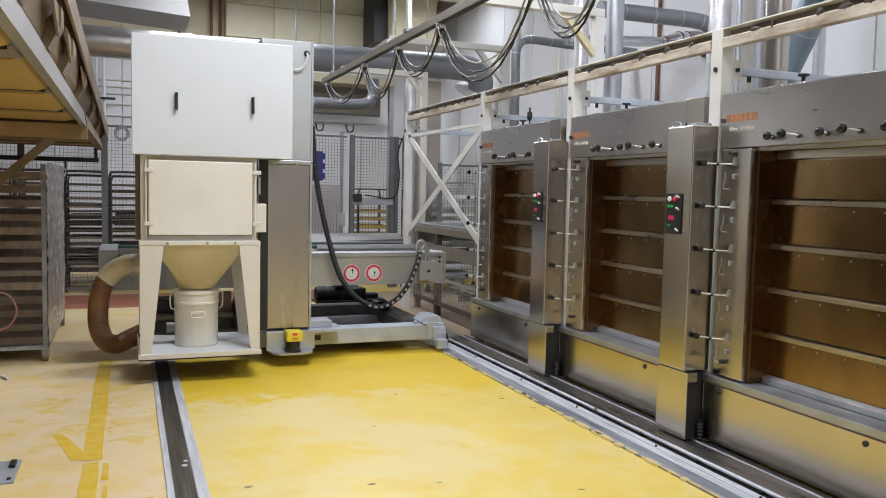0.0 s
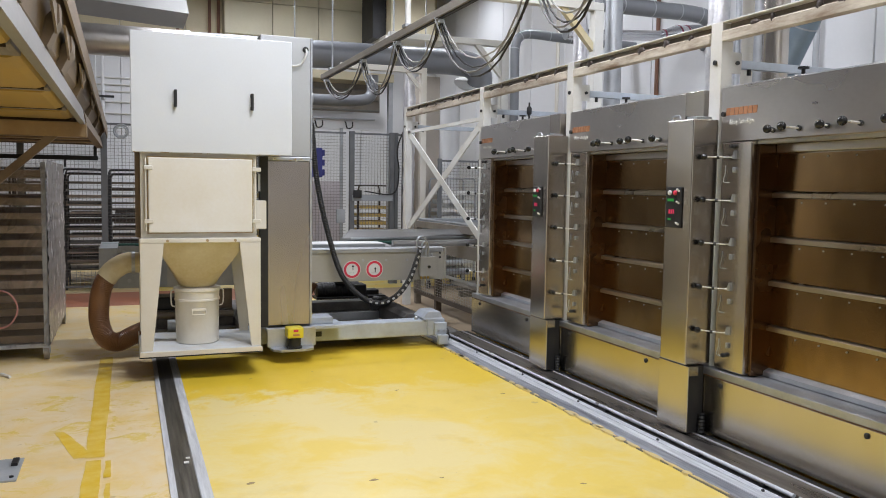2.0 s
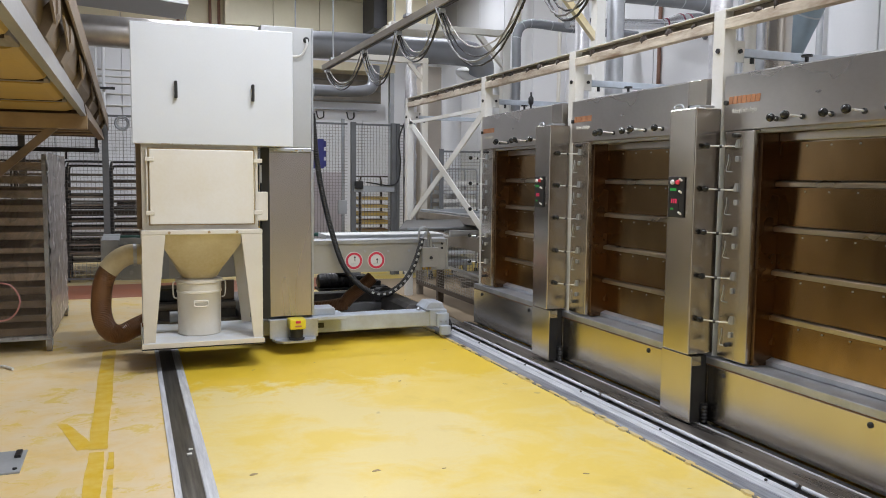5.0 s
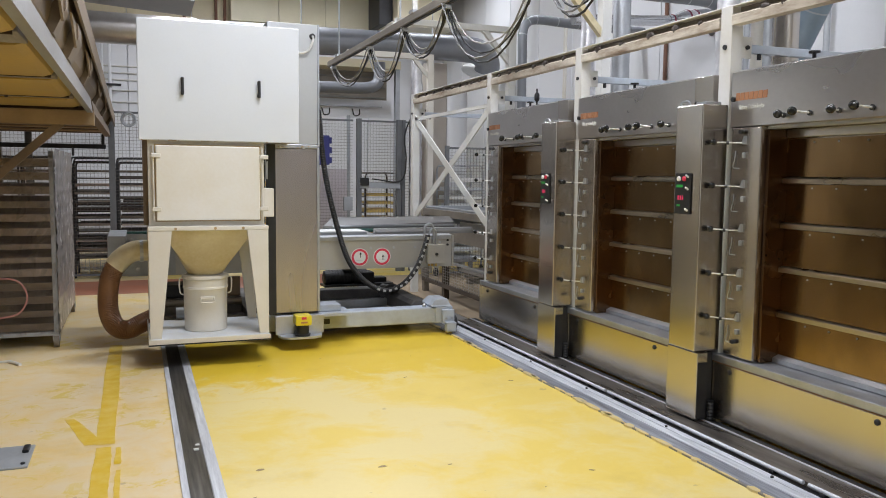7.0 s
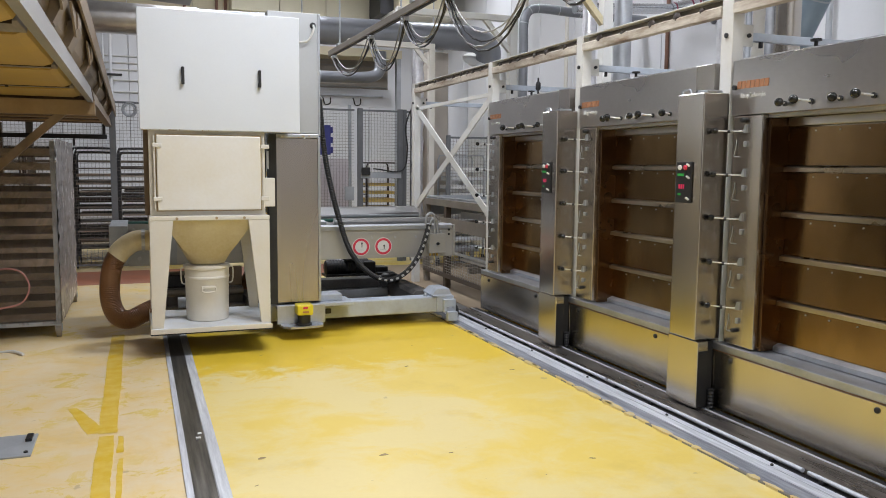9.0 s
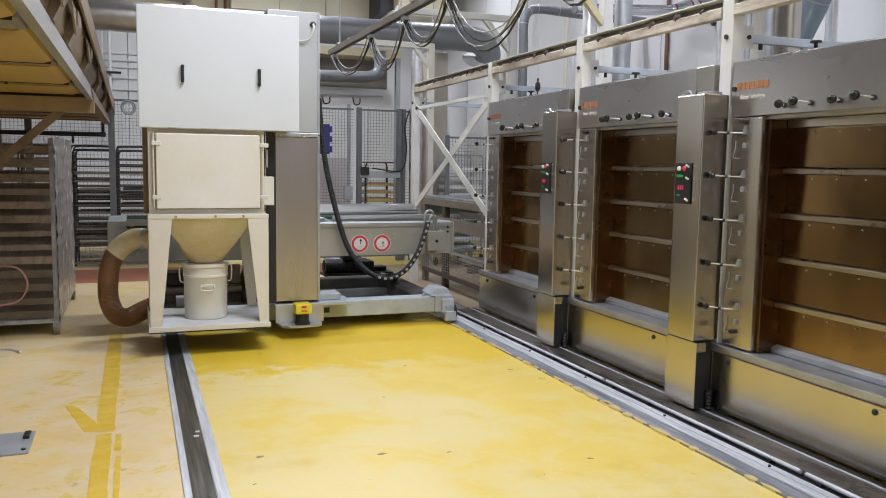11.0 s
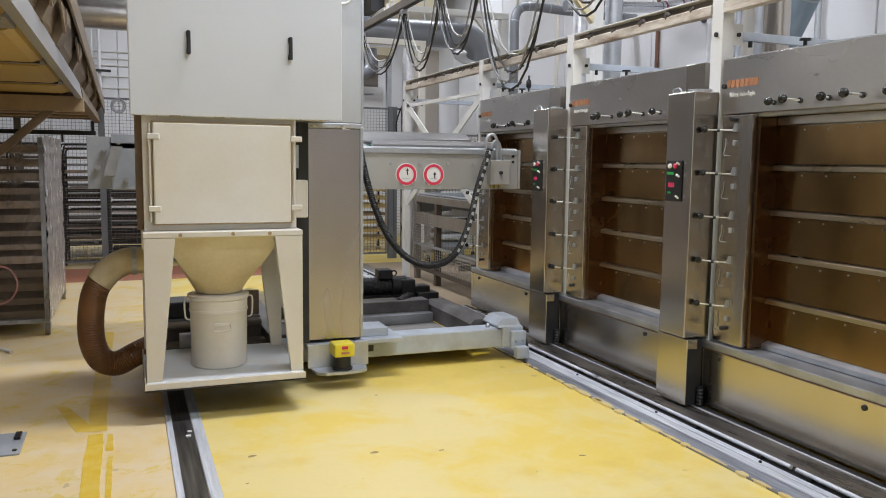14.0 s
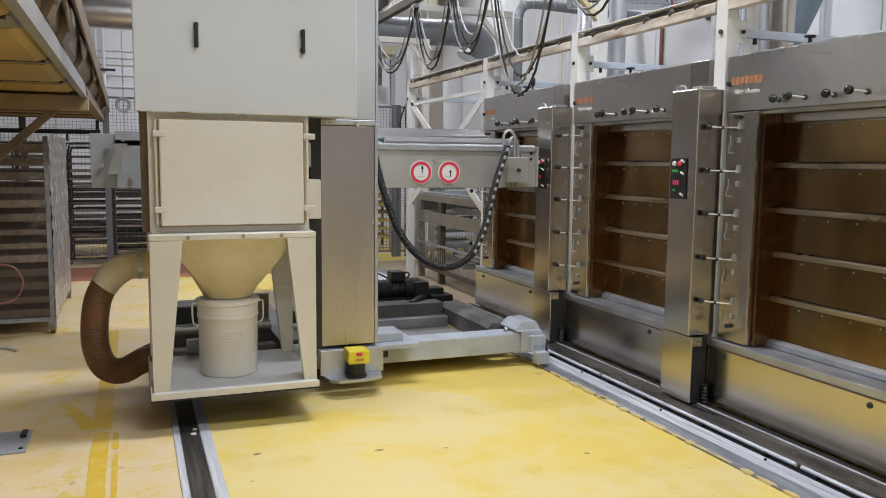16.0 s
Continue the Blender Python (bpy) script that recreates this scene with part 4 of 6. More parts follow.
for cx in (2.236, 2.486):
    sg = part("sign_disc", lathe([(0.098, 0), (0.098, -0.004)], (cx, 8.4015, 0.763), 36, "y"), SIGNWHITE, arm, "round white warning sign with red ring")
    rings = [[(cx + r * math.cos(2 * math.pi * k / 36), 8.3955 - (0.0016 if j in (0, 1) else 0), 0.763 + r * math.sin(2 * math.pi * k / 36)) for k in range(36)] for j, r in enumerate((0.066, 0.090))]
    bm = loft(rings, caps=False)
    part("sign_ring", bm, RED, arm, "red ring")
    az = 0.008 if cx < 2.4 else -0.022
    part("sign_arrow", prism([(cx + 0.006, 0.75 + az), (cx + 0.014, 0.75 + az), (cx + 0.014, 0.785 + az), (cx + 0.024, 0.785 + az), (cx + 0.010, 0.809 + az), (cx - 0.004, 0.785 + az), (cx + 0.006, 0.785 + az)], "y", 8.3965, 8.394), BLACK, arm)
    part("sign_line", box(cx - 0.035, 8.394, 0.728, cx + 0.03, 8.3965, 0.731), GREYPAINT, arm)
jb = part("junction_box", box(2.985, 8.30, 0.68, 3.175, 8.38, 0.895, 0.006), GALVPANEL, arm, "grey steel junction box")
part("box_knob", lathe([(0.018, 0), (0.014, -0.02)], (3.085, 8.30, 0.785), 10, "y"), DARKSTEEL, arm)
part("box_bracket", box(3.0, 8.38, 0.70, 3.15, 8.401, 0.87), GALV, arm)
for q in (0.0, 0.055):
    part("conduit_arch", tube(curve([(2.95 + q, 8.33, 0.98 - q), (2.955 + q, 8.33, 1.08 - q), (3.0 + q * 0.8, 8.33, 1.12 - q), (3.05 + q * 0.6, 8.33, 1.08 - q), (3.06 + q * 0.6, 8.33, 0.895)], 20), 0.013, 8), GALV, arm, "", True)
for q in (0.02, 0.06, 0.10):
    part("gland", lathe([(0.014, -0.03), (0.014, 0)], (2.99 + q, 8.34, 0.68), 8), BRASS, arm)
for q in (0.06, 0.10):
    part("gland", lathe([(0.014, 0), (0.014, 0.03)], (3.03 + q, 8.34, 0.895), 8), GALV, arm)

# belt carriage, drawn back; travels across the arm
car = part("belt_carriage", prism([(8.62, 0.985), (8.62, 1.03), (9.0, 1.03), (9.0, 0.985)], "x", 0.62, 1.985), BELTWHITE, ld, "flour-white belt carriage")
part("nose", prism([(1.985, 0.99), (1.985, 1.03), (2.06, 1.0), (2.06, 0.99)], "y", 8.625, 8.995), BELTWHITE, car)
part("belt_edge", box(0.62, 8.605, 0.985, 1.985, 8.618, 1.022), GALV, car)
part("side_rail", prism([(8.595, 0.99), (8.595, 1.02), (8.605, 1.055), (8.64, 1.06), (8.64, 0.99)], "x", 2.07, 3.25), HOODGREY, car, "folded steel side rail")
part("carriage_hood", loft([[(x0, 9.06, z) for x0, z in ((1.60, 1.03), (3.20, 1.03), (3.20, 1.09), (1.60, 1.06))], [(x0, 9.22, z) for x0, z in ((1.72, 1.03), (3.20, 1.03), (3.20, 1.155), (1.74, 1.155))]]), HOODGREY, car, "steel hood with slanted end")
part("hood_rib", box(1.70, 9.035, 1.045, 3.20, 9.055, 1.07, 0.004), GALV, car)

# ribbed cable between column and arm, in links
CABLE_LOW = [(1.76, 2.30), (1.80, 1.86), (1.86, 1.49), (1.97, 1.05), (2.09, 0.72), (2.28, 0.50), (2.49, 0.41), (2.69, 0.48), (2.84, 0.66), (2.93, 0.89), (2.96, 1.0)]
CABLE_HIGH = [(1.73, 2.30), (1.76, 1.95), (1.80, 1.67), (1.90, 1.31), (2.03, 1.03), (2.21, 0.84), (2.42, 0.77), (2.62, 0.85), (2.75, 1.09), (2.84, 1.44), (2.95, 1.78)]


def resample(points, n):
    fine = curve(points, 200)
    acc = [0.0]
    for a, b in zip(fine, fine[1:]):
        acc.append(acc[-1] + (b - a).length)
    out, j = [], 0
    for i in range(n + 1):
        s = acc[-1] * i / n
        while j < len(acc) - 2 and acc[j + 1] < s:
            j += 1
        t = (s - acc[j]) / max(acc[j + 1] - acc[j], 1e-9)
        out.append(fine[j].lerp(fine[j + 1], min(1, max(0, t))))
    return out


LINKS = 44
cable_links = []
for i in range(LINKS):
    L = 0.075
    bm = tube([(0, 0, -L / 2 + L * j / 8) for j in range(9)], 0.028, 12, wave=0.09)
    ob = part("cable_link", bm, BLACK, None, "", True)
    ob.parent = ld
    cable_links.append(ob)
    if i > LINKS * 0.66:
        sq = part("chain_slot", box(-0.011, -0.0305, -0.015, 0.011, 0.0305, 0.015), CHAINPALE, None, "pale chain slot")
        sq.parent = ob
        ob["label"] = "slotted black cable chain link"
column_cable = part("column_cable", tube(curve([(1.66, 8.25, 2.95), (1.70, 8.25, 2.7), (1.735, 8.25, 2.45), (1.75, 8.25, 2.28)], 40), 0.028, 12, wave=0.09), BLACK, ld, "", True)
part("cable_bracket", box(1.61, 8.14, 2.3, 1.73, 8.25, 2.36, 0.004), GALV, ld)
# hose that follows the carriage under the arm
hose_low = part("carriage_hose", tube(curve([(0, 0, 0), (0.02, 0, 0.12), (0.06, 0, 0.25), (0.10, 0, 0.42)], 60), 0.075, 14, wave=0.03), HOSE, None, "ribbed dark brown hose", True)
hose_foot = part("carriage_hose", tube(curve([(-0.75, 0.05, 0), (-0.5, 0.02, 0.0), (-0.25, 0, 0.0), (0.02, 0, 0.03)], 90), 0.075, 14, wave=0.03), HOSE, None, "ribbed dark brown hose", True)
hose_low.parent = hose_foot.parent = ld
black_boot = part("cable_boot", tube(curve([(2.55, 8.6, 0.33), (2.7, 8.75, 0.36), (2.80, 8.95, 0.32), (2.72, 9.15, 0.31)], 20), 0.055, 10), BLACK, ld, "black cable bundle on the chassis", True)

# ---- festoon track and cables ----
tk = thing("festoon_track", "grey steel festoon track hung above the aisle", "track", (2.3, 7, 2.97))
part("track", box(2.27, 2.0, 2.985, 2.33, 10.1, 3.05, 0.004), BROWNGREY, tk)
part("track_slot", box(2.285, 2.0, 2.975, 2.315, 10.1, 2.984), BLACK, tk)
for y in (3.0,):
    part("hanger", tube([(2.3, y, 3.05), (2.3, y, 5.99)], 0.012, 8), GALV, tk)
part("hanger", tube([(2.3, 9.6, 3.05), (2.3, 9.6, 6.0)], 0.010, 8), GALV, tk)
for y in (9.6, 6.8, 3.0):
    part("hanger_clip", box(2.262, y - 0.05, 3.05, 2.338, y + 0.05, 3.075), GALV, tk)

NODES_FAR = [9.9, 8.23, 7.09, 6.02, 4.41, 3.6]
NODES_NEAR = [7.96, 6.66, 5.83, 5.10, 4.15, 3.4]
LOWEST_FAR = [2.67, 2.58, 2.66, 2.47, 2.56]
LOWEST_NEAR = [2.49, 2.42, 2.45, 2.12, 2.45]
STEPS = 10
festoons = []
for i in range(5):
    fs = thing("festoon_cable", "bundle of black and grey cables hung in a loop", "cable", (2.3, 6, 2.97), "festoon cables")
    pieces = []
    for k in range(STEPS):
        pieces.append([])
        for dx, r, m, nm in ((-0.03, 0.006, CABLEGREY, "grey_strand"), (0.0, 0.0075, BLACK, "black_strand"), (0.03, 0.006, CABLEPALE, "pale_strand"), (0.015, 0.006, BLACK, "black_strand")):
            ob = part(nm, tube([(dx, 0, -0.5), (dx, 0, 0.5)], r, 6), m, None, "", True)
            ob.parent = fs
            pieces[-1].append((ob, dx, {"grey_strand": 1.0, "black_strand": 0.92 if dx else 1.06, "pale_strand": 0.78}[nm]))
    festoons.append((fs, pieces))


def loop_points(ya, yb, low, f):
    pts = []
    top = 2.955
    for k in range(STEPS + 1):
        u = k / STEPS
        pts.append(Vector((0, ya + (yb - ya) * u, top - (top - low) * f * (1 - abs(2 * u - 1) ** 2.2))))
    return pts


# strands keep one length for each piece, overlapping a little where the loop tightens
for i, (fs, pieces) in enumerate(festoons):
    for k, strands in enumerate(pieces):
        for ob, dx, f in strands:
            a = loop_points(NODES_FAR[i], NODES_FAR[i + 1], LOWEST_FAR[i], f)
            b = loop_points(NODES_NEAR[i], NODES_NEAR[i + 1], LOWEST_NEAR[i], f)
            n = max((a[k + 1] - a[k]).length, (b[k + 1] - b[k]).length) * 1.04
            for v in ob.data.vertices:
                v.co.z *= n
trolleys = []
for i in range(6):
    tr2 = thing("cable_trolley", "small steel trolley carrying cables under the track", "trolley", (2.3, NODES_FAR[i], 2.97), "cable trolleys")
    part("carrier", box(2.275, NODES_FAR[i] - 0.04, 2.94, 2.325, NODES_FAR[i] + 0.04, 2.974, 0.004), GALV, tr2)
    part("saddle", tube([(2.262, NODES_FAR[i], 2.948), (2.338, NODES_FAR[i], 2.948)], 0.012, 10), GALV, tr2)
    trolleys.append(tr2)


def festoon_motion():
    for i, tr2 in enumerate(trolleys):
        walk(tr2, [(t, pose(2.3, NODES_FAR[i] + (NODES_NEAR[i] - NODES_FAR[i]) * d / -2.09, 2.97)) for t, d in LOADER])
    for i, (fs, pieces) in enumerate(festoons):
        for k, strands in enumerate(pieces):
            for ob, dx, f in strands:
                rows = []
                for t, d in LOADER:
                    g = d / -2.09
                    ya, yb, low = (p + (q - p) * g for p, q in ((NODES_FAR[i], NODES_NEAR[i]), (NODES_FAR[i + 1], NODES_NEAR[i + 1]), (LOWEST_FAR[i], LOWEST_NEAR[i])))
                    p = loop_points(ya, yb, low, f)
                    dd = (p[k + 1] - p[k]).normalized()
                    q = Vector((0, 0, 1)).rotation_difference(dd).to_matrix().to_4x4()
                    mid = (p[k] + p[k + 1]) / 2
                    rows.append((t, Matrix.Translation((0, mid.y - 6, mid.z - 2.97)) @ q))
                walk(ob, rows)


# ---- fence ----
def mesh_panel(x0, x1, z0, z1, y, step=0.05, r=0.0022):
    bm = bmesh.new()
    n = int((x1 - x0) / step)
    for i in range(1, n):
        x = x0 + (x1 - x0) * i / n
        box(x - r, y - r, z0, x + r, y + r, z1, bm=bm)
    n = int((z1 - z0) / step)
    for i in range(1, n):
        z = z0 + (z1 - z0) * i / n
        box(x0, y - 2.2 * r, z - r, x1, y - 1.05 * r, z + r, bm=bm)
    return bm


def fence(x0, x1, y, z1, label, post=0.03, z0=0.08, last=False):
    f = thing("safety_fence", label, "fence", ((x0 + x1) / 2, y, 0))
    for x in ((x0, x1) if last else (x0,)):
        part("post", box(x - post, y - post, 0, x + post, y + post, z1 + 0.02, 0.003), FENCEGREY, f)
    part("top_rail", box(x0 + post, y - 0.015, z1 - 0.03, x1 - post, y + 0.015, z1), FENCEGREY, f)
    part("bottom_rail", box(x0 + post, y - 0.015, z0, x1 - post, y + 0.015, z0 + 0.03), FENCEGREY, f)
    tagged(part("wire_mesh", mesh_panel(x0 + post, x1 - post, z0 + 0.03, z1 - 0.03, y), MESHGREY, f), kind="stuff")
    return f


FENCE = "grey steel safety fence of wire mesh"
fence(-2.6, -1.45, 13.2, 2.56, FENCE)
fence(-1.45, -0.33, 13.2, 2.56, FENCE, 0.045)
fence(-0.33, 1.0, 13.2, 2.56, FENCE, 0.045)
fence(1.0, 2.35, 13.2, 2.56, FENCE)
fence(2.35, 3.43, 13.2, 2.56, FENCE, 0.03)
gate = fence(3.50, 4.20, 13.2, 2.56, "grey mesh gate with a lock box", 0.04, last=True)
part("lock_rail", box(3.5, 13.12, 1.42, 4.2, 13.16, 1.52, 0.004), GREYPAINT, gate)
part("lock_box", box(3.50, 13.06, 1.47, 3.64, 13.119, 1.60, 0.008), BLACK, gate)
part("switch_box", box(3.22, 13.10, 1.05, 3.37, 13.16, 1.28, 0.008), GREYPAINT, gate)
fence(4.28, 4.42, 13.2, 2.56, FENCE, 0.03, last=True)
part("lock_cable", tube(curve([(4.62, 12.9, 2.75), (4.40, 13.05, 2.65), (4.27, 13.1, 2.3), (4.30, 13.1, 1.9), (4.20, 13.1, 1.55), (3.7, 13.1, 1.58)], 40), 0.012, 6), BLACK, gate, "", True)
bx = thing("control_box", "blue plastic box hung on the fence", "box", (2.93, 13.1, 2.0))
part("housing", box(2.76, 13.0, 1.80, 2.96, 13.197, 2.28, 0.015), BLUEPLASTIC, bx)
for z in (1.88, 2.04, 2.20):
    part("socket", box(2.961, 13.02, z - 0.05, 3.0, 13.12, z + 0.05, 0.008), BLUEPLASTIC, bx)
rg = thing("hose_coil", "grey coiled hose hung on the fence", "hose", (-0.083, 13.15, 2.436))
part("coil", tube([(-0.083 + 0.10 * math.cos(a * 0.2618), 13.13, 2.436 + 0.10 * math.sin(a * 0.2618)) for a in range(25)], 0.014, 8), GREYPAINT, rg, "", True)
part("inner_coil", tube([(-0.083 + 0.075 * math.cos(a * 0.2618), 13.14, 2.436 + 0.075 * math.sin(a * 0.2618)) for a in range(25)], 0.010, 8), GALV, rg, "", True)


# ---- racks ----
def rack(x0, x1, y0, y1, z1, n, label, tray, frame, seed, fill=0.92, thick=(0.02, 0.03, 0.04)):
    rnd = random.Random(seed)
    r = thing("tray_rack", label, "rack", ((x0 + x1) / 2, (y0 + y1) / 2, 0), "tray racks")
    for x in (x0, x1):
        for y in (y0, y1):
            part("upright", box(x - 0.015, y - 0.015, 0.10, x + 0.015, y + 0.015, z1), frame, r)
            part("castor", lathe([(0.05, -0.015), (0.05, 0.015)], (x, y, 0.05), 12, "x"), BLACK, r)
    for y in (y0, y1):
        part("top_bow", tube(curve([(x0, y, z1), (x0 + 0.02, y, z1 + 0.06), (x0 + 0.08, y, z1 + 0.08), (x1 - 0.08, y, z1 + 0.08), (x1 - 0.02, y, z1 + 0.06), (x1, y, z1)], 24), 0.014, 8), frame, r, "", True)
    for i in range(n):
        z = 0.2 + (z1 - 0.25) * i / n
        for x in (x0, x1):
            part("runner", box(x - 0.02, y0, z - 0.012, x + 0.02, y1, z), frame, r)
        if rnd.random() < fill:
            s = rnd.uniform(-0.04, 0.05)
            part("tray", box(x0 + 0.02 + max(0, s), y0 - 0.03 + s, z, x1 - 0.02 + min(0, s), y1 - 0.02, z + rnd.choice(thick), 0.004), tray[rnd.randrange(len(tray))], r)
    return r


MIXT = (TRAYBROWN, WARMTRAY, TRAYPALE, DARKBROWN)
for i, x in enumerate((-2.4, -1.7, -1.0, -0.3, 0.4)):
    rack(x, x + 0.62, 14.7, 15.4, 1.80, 14, "steel bakery rack holding dark baking trays", (DARKBROWN, TRAYBROWN), DARKSTEEL, 20 + i, 1.0)
rack(-1.52, -0.95, 13.6, 14.3, 1.72, 12, "steel bakery rack holding dark baking trays", MIXT, DARKSTEEL, 1)
rack(-0.90, -0.32, 13.6, 14.3, 1.72, 12, "steel bakery rack holding dark baking trays", MIXT, DARKSTEEL, 2)
rack(-0.26, 0.32, 13.6, 14.3, 1.72, 12, "steel bakery rack holding dark baking trays", MIXT, DARKSTEEL, 3)
rack(0.40, 0.98, 13.6, 14.3, 1.72, 12, "steel bakery rack holding dark baking trays", MIXT, DARKSTEEL, 4)
rack(-2.2, -1.6, 13.6, 14.3, 1.72, 12, "steel bakery rack holding dark baking trays", MIXT, DARKSTEEL, 8)
rack(3.97, 4.56, 14.5, 15.1, 1.60, 9, "steel rack with yellow bread trays", (BREADTRAY, BREADTRAY, WOODBROWN), DARKBROWN, 5, 1.0, (0.05, 0.07))
rack(2.0, 2.6, 14.6, 15.2, 1.60, 11, "steel rack with yellow bread trays", (BREADTRAY,), DARKBROWN, 6, 1.0, (0.075, 0.085))
rack(5.01, 5.66, 12.97, 13.5, 1.74, 10, "pale steel rack with wide baskets", (TRAYWHITE, SIGNWHITE), GALV, 7, 1.0, (0.06, 0.075))
sh = thing("partition", "pale lilac sheet partition behind the fence", "partition", (3.2, 14.2, 0))
part("lower_sheet", box(2.45, 14.2, 0.05, 3.55, 14.23, 1.75), LILAC, sh)
part("frame", box(3.55, 14.18, 0.0, 3.60, 14.24, 2.7), GREYPAINT, sh)
part("frame", box(2.40, 14.18, 0.0, 2.45, 14.24, 2.7), GREYPAINT, sh)

PALEWIRE = mat("pale_wire", (0.50, 0.47, 0.43), 0.5, 0.2, (0.38, 0.35, 0.31), 5, 40, 0.0)
DARKLEG = mat("dark_brown_legs", (0.13, 0.10, 0.075), 0.5, 0.2, (0.08, 0.06, 0.045), 4, 40, 0.05)
# second fence and conveyor behind the cross-braced frame
f2 = fence(4.62, 5.32, 12.0, 2.10, "grey mesh fence beside the feed conveyor", 0.03)
fence(5.32, 6.3, 12.0, 2.10, "grey mesh fence beside the feed conveyor", 0.03)
def side_mesh(y0, y1, z0, z1, x, step=0.035, r=0.002):
    """Wire mesh standing in a plane along the hall."""
    bm = bmesh.new()
    n = int((y1 - y0) / (2.2 * step))
    for i in range(1, n):
        y = y0 + (y1 - y0) * i / n
        box(x - r, y - r, z0, x + r, y + r, z1, bm=bm)
    n = int((z1 - z0) / step)
    for i in range(1, n):
        z = z0 + (z1 - z0) * i / n
        box(x - 2.2 * r, y0, z - r, x - 1.05 * r, y1, z + r, bm=bm)
    return bm


cv = thing("feed_conveyor", "grey steel feed conveyor with wire guard on brown legs", "conveyor", (4.3, 9.7, 0))
part("side_channel", prism([(3.795, 0.80), (3.795, 0.955), (3.84, 0.955), (3.84, 0.94), (3.805, 0.94), (3.805, 0.815), (3.84, 0.815), (3.84, 0.80)], "y", 8.52, 10.80), BROWNGREY, cv)
part("upper_channel", box(3.80, 8.52, 1.10, 3.84, 10.80, 1.19, 0.004), BROWNGREY, cv)
part("bed", box(3.842, 8.55, 1.12, 5.6, 10.78, 1.16, 0.006), HOODGREY, cv)
part("far_frame", box(3.85, 10.80, 0.95, 5.8, 10.83, 1.22, 0.004), GREYPAINT, cv)
part("near_frame", box(3.86, 8.50, 0.80, 5.6, 8.53, 1.18, 0.004), DARKLEG, cv)
part("guide_rail", tube([(3.86, 8.56, 1.21), (3.86, 10.78, 1.21)], 0.016, 8), GALV, cv, "", True)
for q in (8.75, 9.3, 9.85, 10.4):
    part("rail_stay", tube([(3.86, q, 1.16), (3.86, q, 1.21)], 0.010, 6), GALV, cv)
for y in (8.56, 9.94, 10.74):
    part("leg", box(3.80, y, 0.007, 3.88, y + 0.08, 1.10, 0.004), DARKLEG if y < 10.5 else BROWNGREY, cv)
    part("leg", box(5.2, y, 0.007, 5.28, y + 0.08, 1.12, 0.004), DARKLEG, cv)
for z0, z1 in ((0.16, 0.215), (0.50, 0.53)):
    part("lower_rail", box(3.79, 8.52, z0, 3.83, 10.80, z1, 0.003), DARKLEG if z0 < 0.3 else GALV, cv)
tagged(part("wire_guard", side_mesh(8.66, 9.92, 0.22, 0.50, 3.785), PALEWIRE, cv), "pale wire guard", kind="stuff")
tagged(part("wire_guard", side_mesh(10.02, 10.78, 0.20, 0.98, 3.785), PALEWIRE, cv), "pale wire guard", kind="stuff")
part("guard_hem", box(3.78, 10.785, 0.18, 3.79, 10.80, 1.0), PALEWIRE, cv)
part("white_tray", box(4.0, 8.9, 0.957, 4.6, 9.9, 0.975, 0.004), SIGNWHITE, cv)
part("tray_lip", box(4.0, 8.9, 0.976, 4.02, 9.9, 1.04, 0.004), SIGNWHITE, cv)
part("tray_bearer", box(3.84, 9.36, 0.93, 5.2, 9.42, 0.956), BROWNGREY, cv)
part("lower_tray", box(3.95, 8.9, 0.40, 4.7, 9.8, 0.43, 0.004), PALEWIRE, cv)
part("tray_bearer", box(3.84, 9.30, 0.375, 5.2, 9.36, 0.399), BROWNGREY, cv)
part("lower_bearer", box(3.835, 9.20, 0.30, 5.2, 9.26, 0.374), BROWNGREY, cv)
ld2 = thing("pallet_trolley", "pale low trolley with a red stop beyond the fence", "trolley", (4.7, 12.6, 0))
part("deck", box(4.5, 12.3, 0.22, 5.3, 12.9, 0.28, 0.01), GALV, ld2)
for x in (4.58, 5.2):
    for y in (12.36, 12.84):
        part("castor", lathe([(0.07, -0.02), (0.07, 0.02)], (x, y, 0.07), 12, "x"), BLACK, ld2)
        part("fork", box(x - 0.03, y - 0.02, 0.09, x + 0.03, y + 0.02, 0.22), GALV, ld2)

# ---- wrapped trolley and overhead tray conveyor ----
tw = thing("rack_trolley", "shelved rack trolley wrapped in dusty plastic film", "trolley", (-1.15, 9.3, 0))
for x in (-1.75, -0.73):
    for y in (8.30, 10.35):
        part("upright", box(x - 0.02, y - 0.02, 0.12, x + 0.02, y + 0.02, 1.84), GREYPAINT, tw)
        part("castor", lathe([(0.06, -0.022), (0.06, 0.022)], (x, y, 0.06), 16, "x"), BROWNGREY, tw, "", True)
        part("castor_fork", box(x - 0.03, y - 0.03, 0.06, x + 0.03, y + 0.03, 0.12), GALV, tw)
rnd = random.Random(11)
for i in range(13):
    z = 0.16 + i * 0.128
    part("shelf", box(-1.76, 8.30 + rnd.uniform(-0.01, 0.02), z, -0.745, 10.34, z + rnd.choice((0.05, 0.06, 0.07)), 0.006), TRAYBROWN if i < 4 else TRAYPALE if i % 4 else WARMTRAY, tw)
part("base_frame", box(-1.77, 8.27, 0.115, -0.71, 10.37, 0.15), GREYPAINT, tw)
bm = bmesh.new()
nu, nv = 60, 96
vs = []
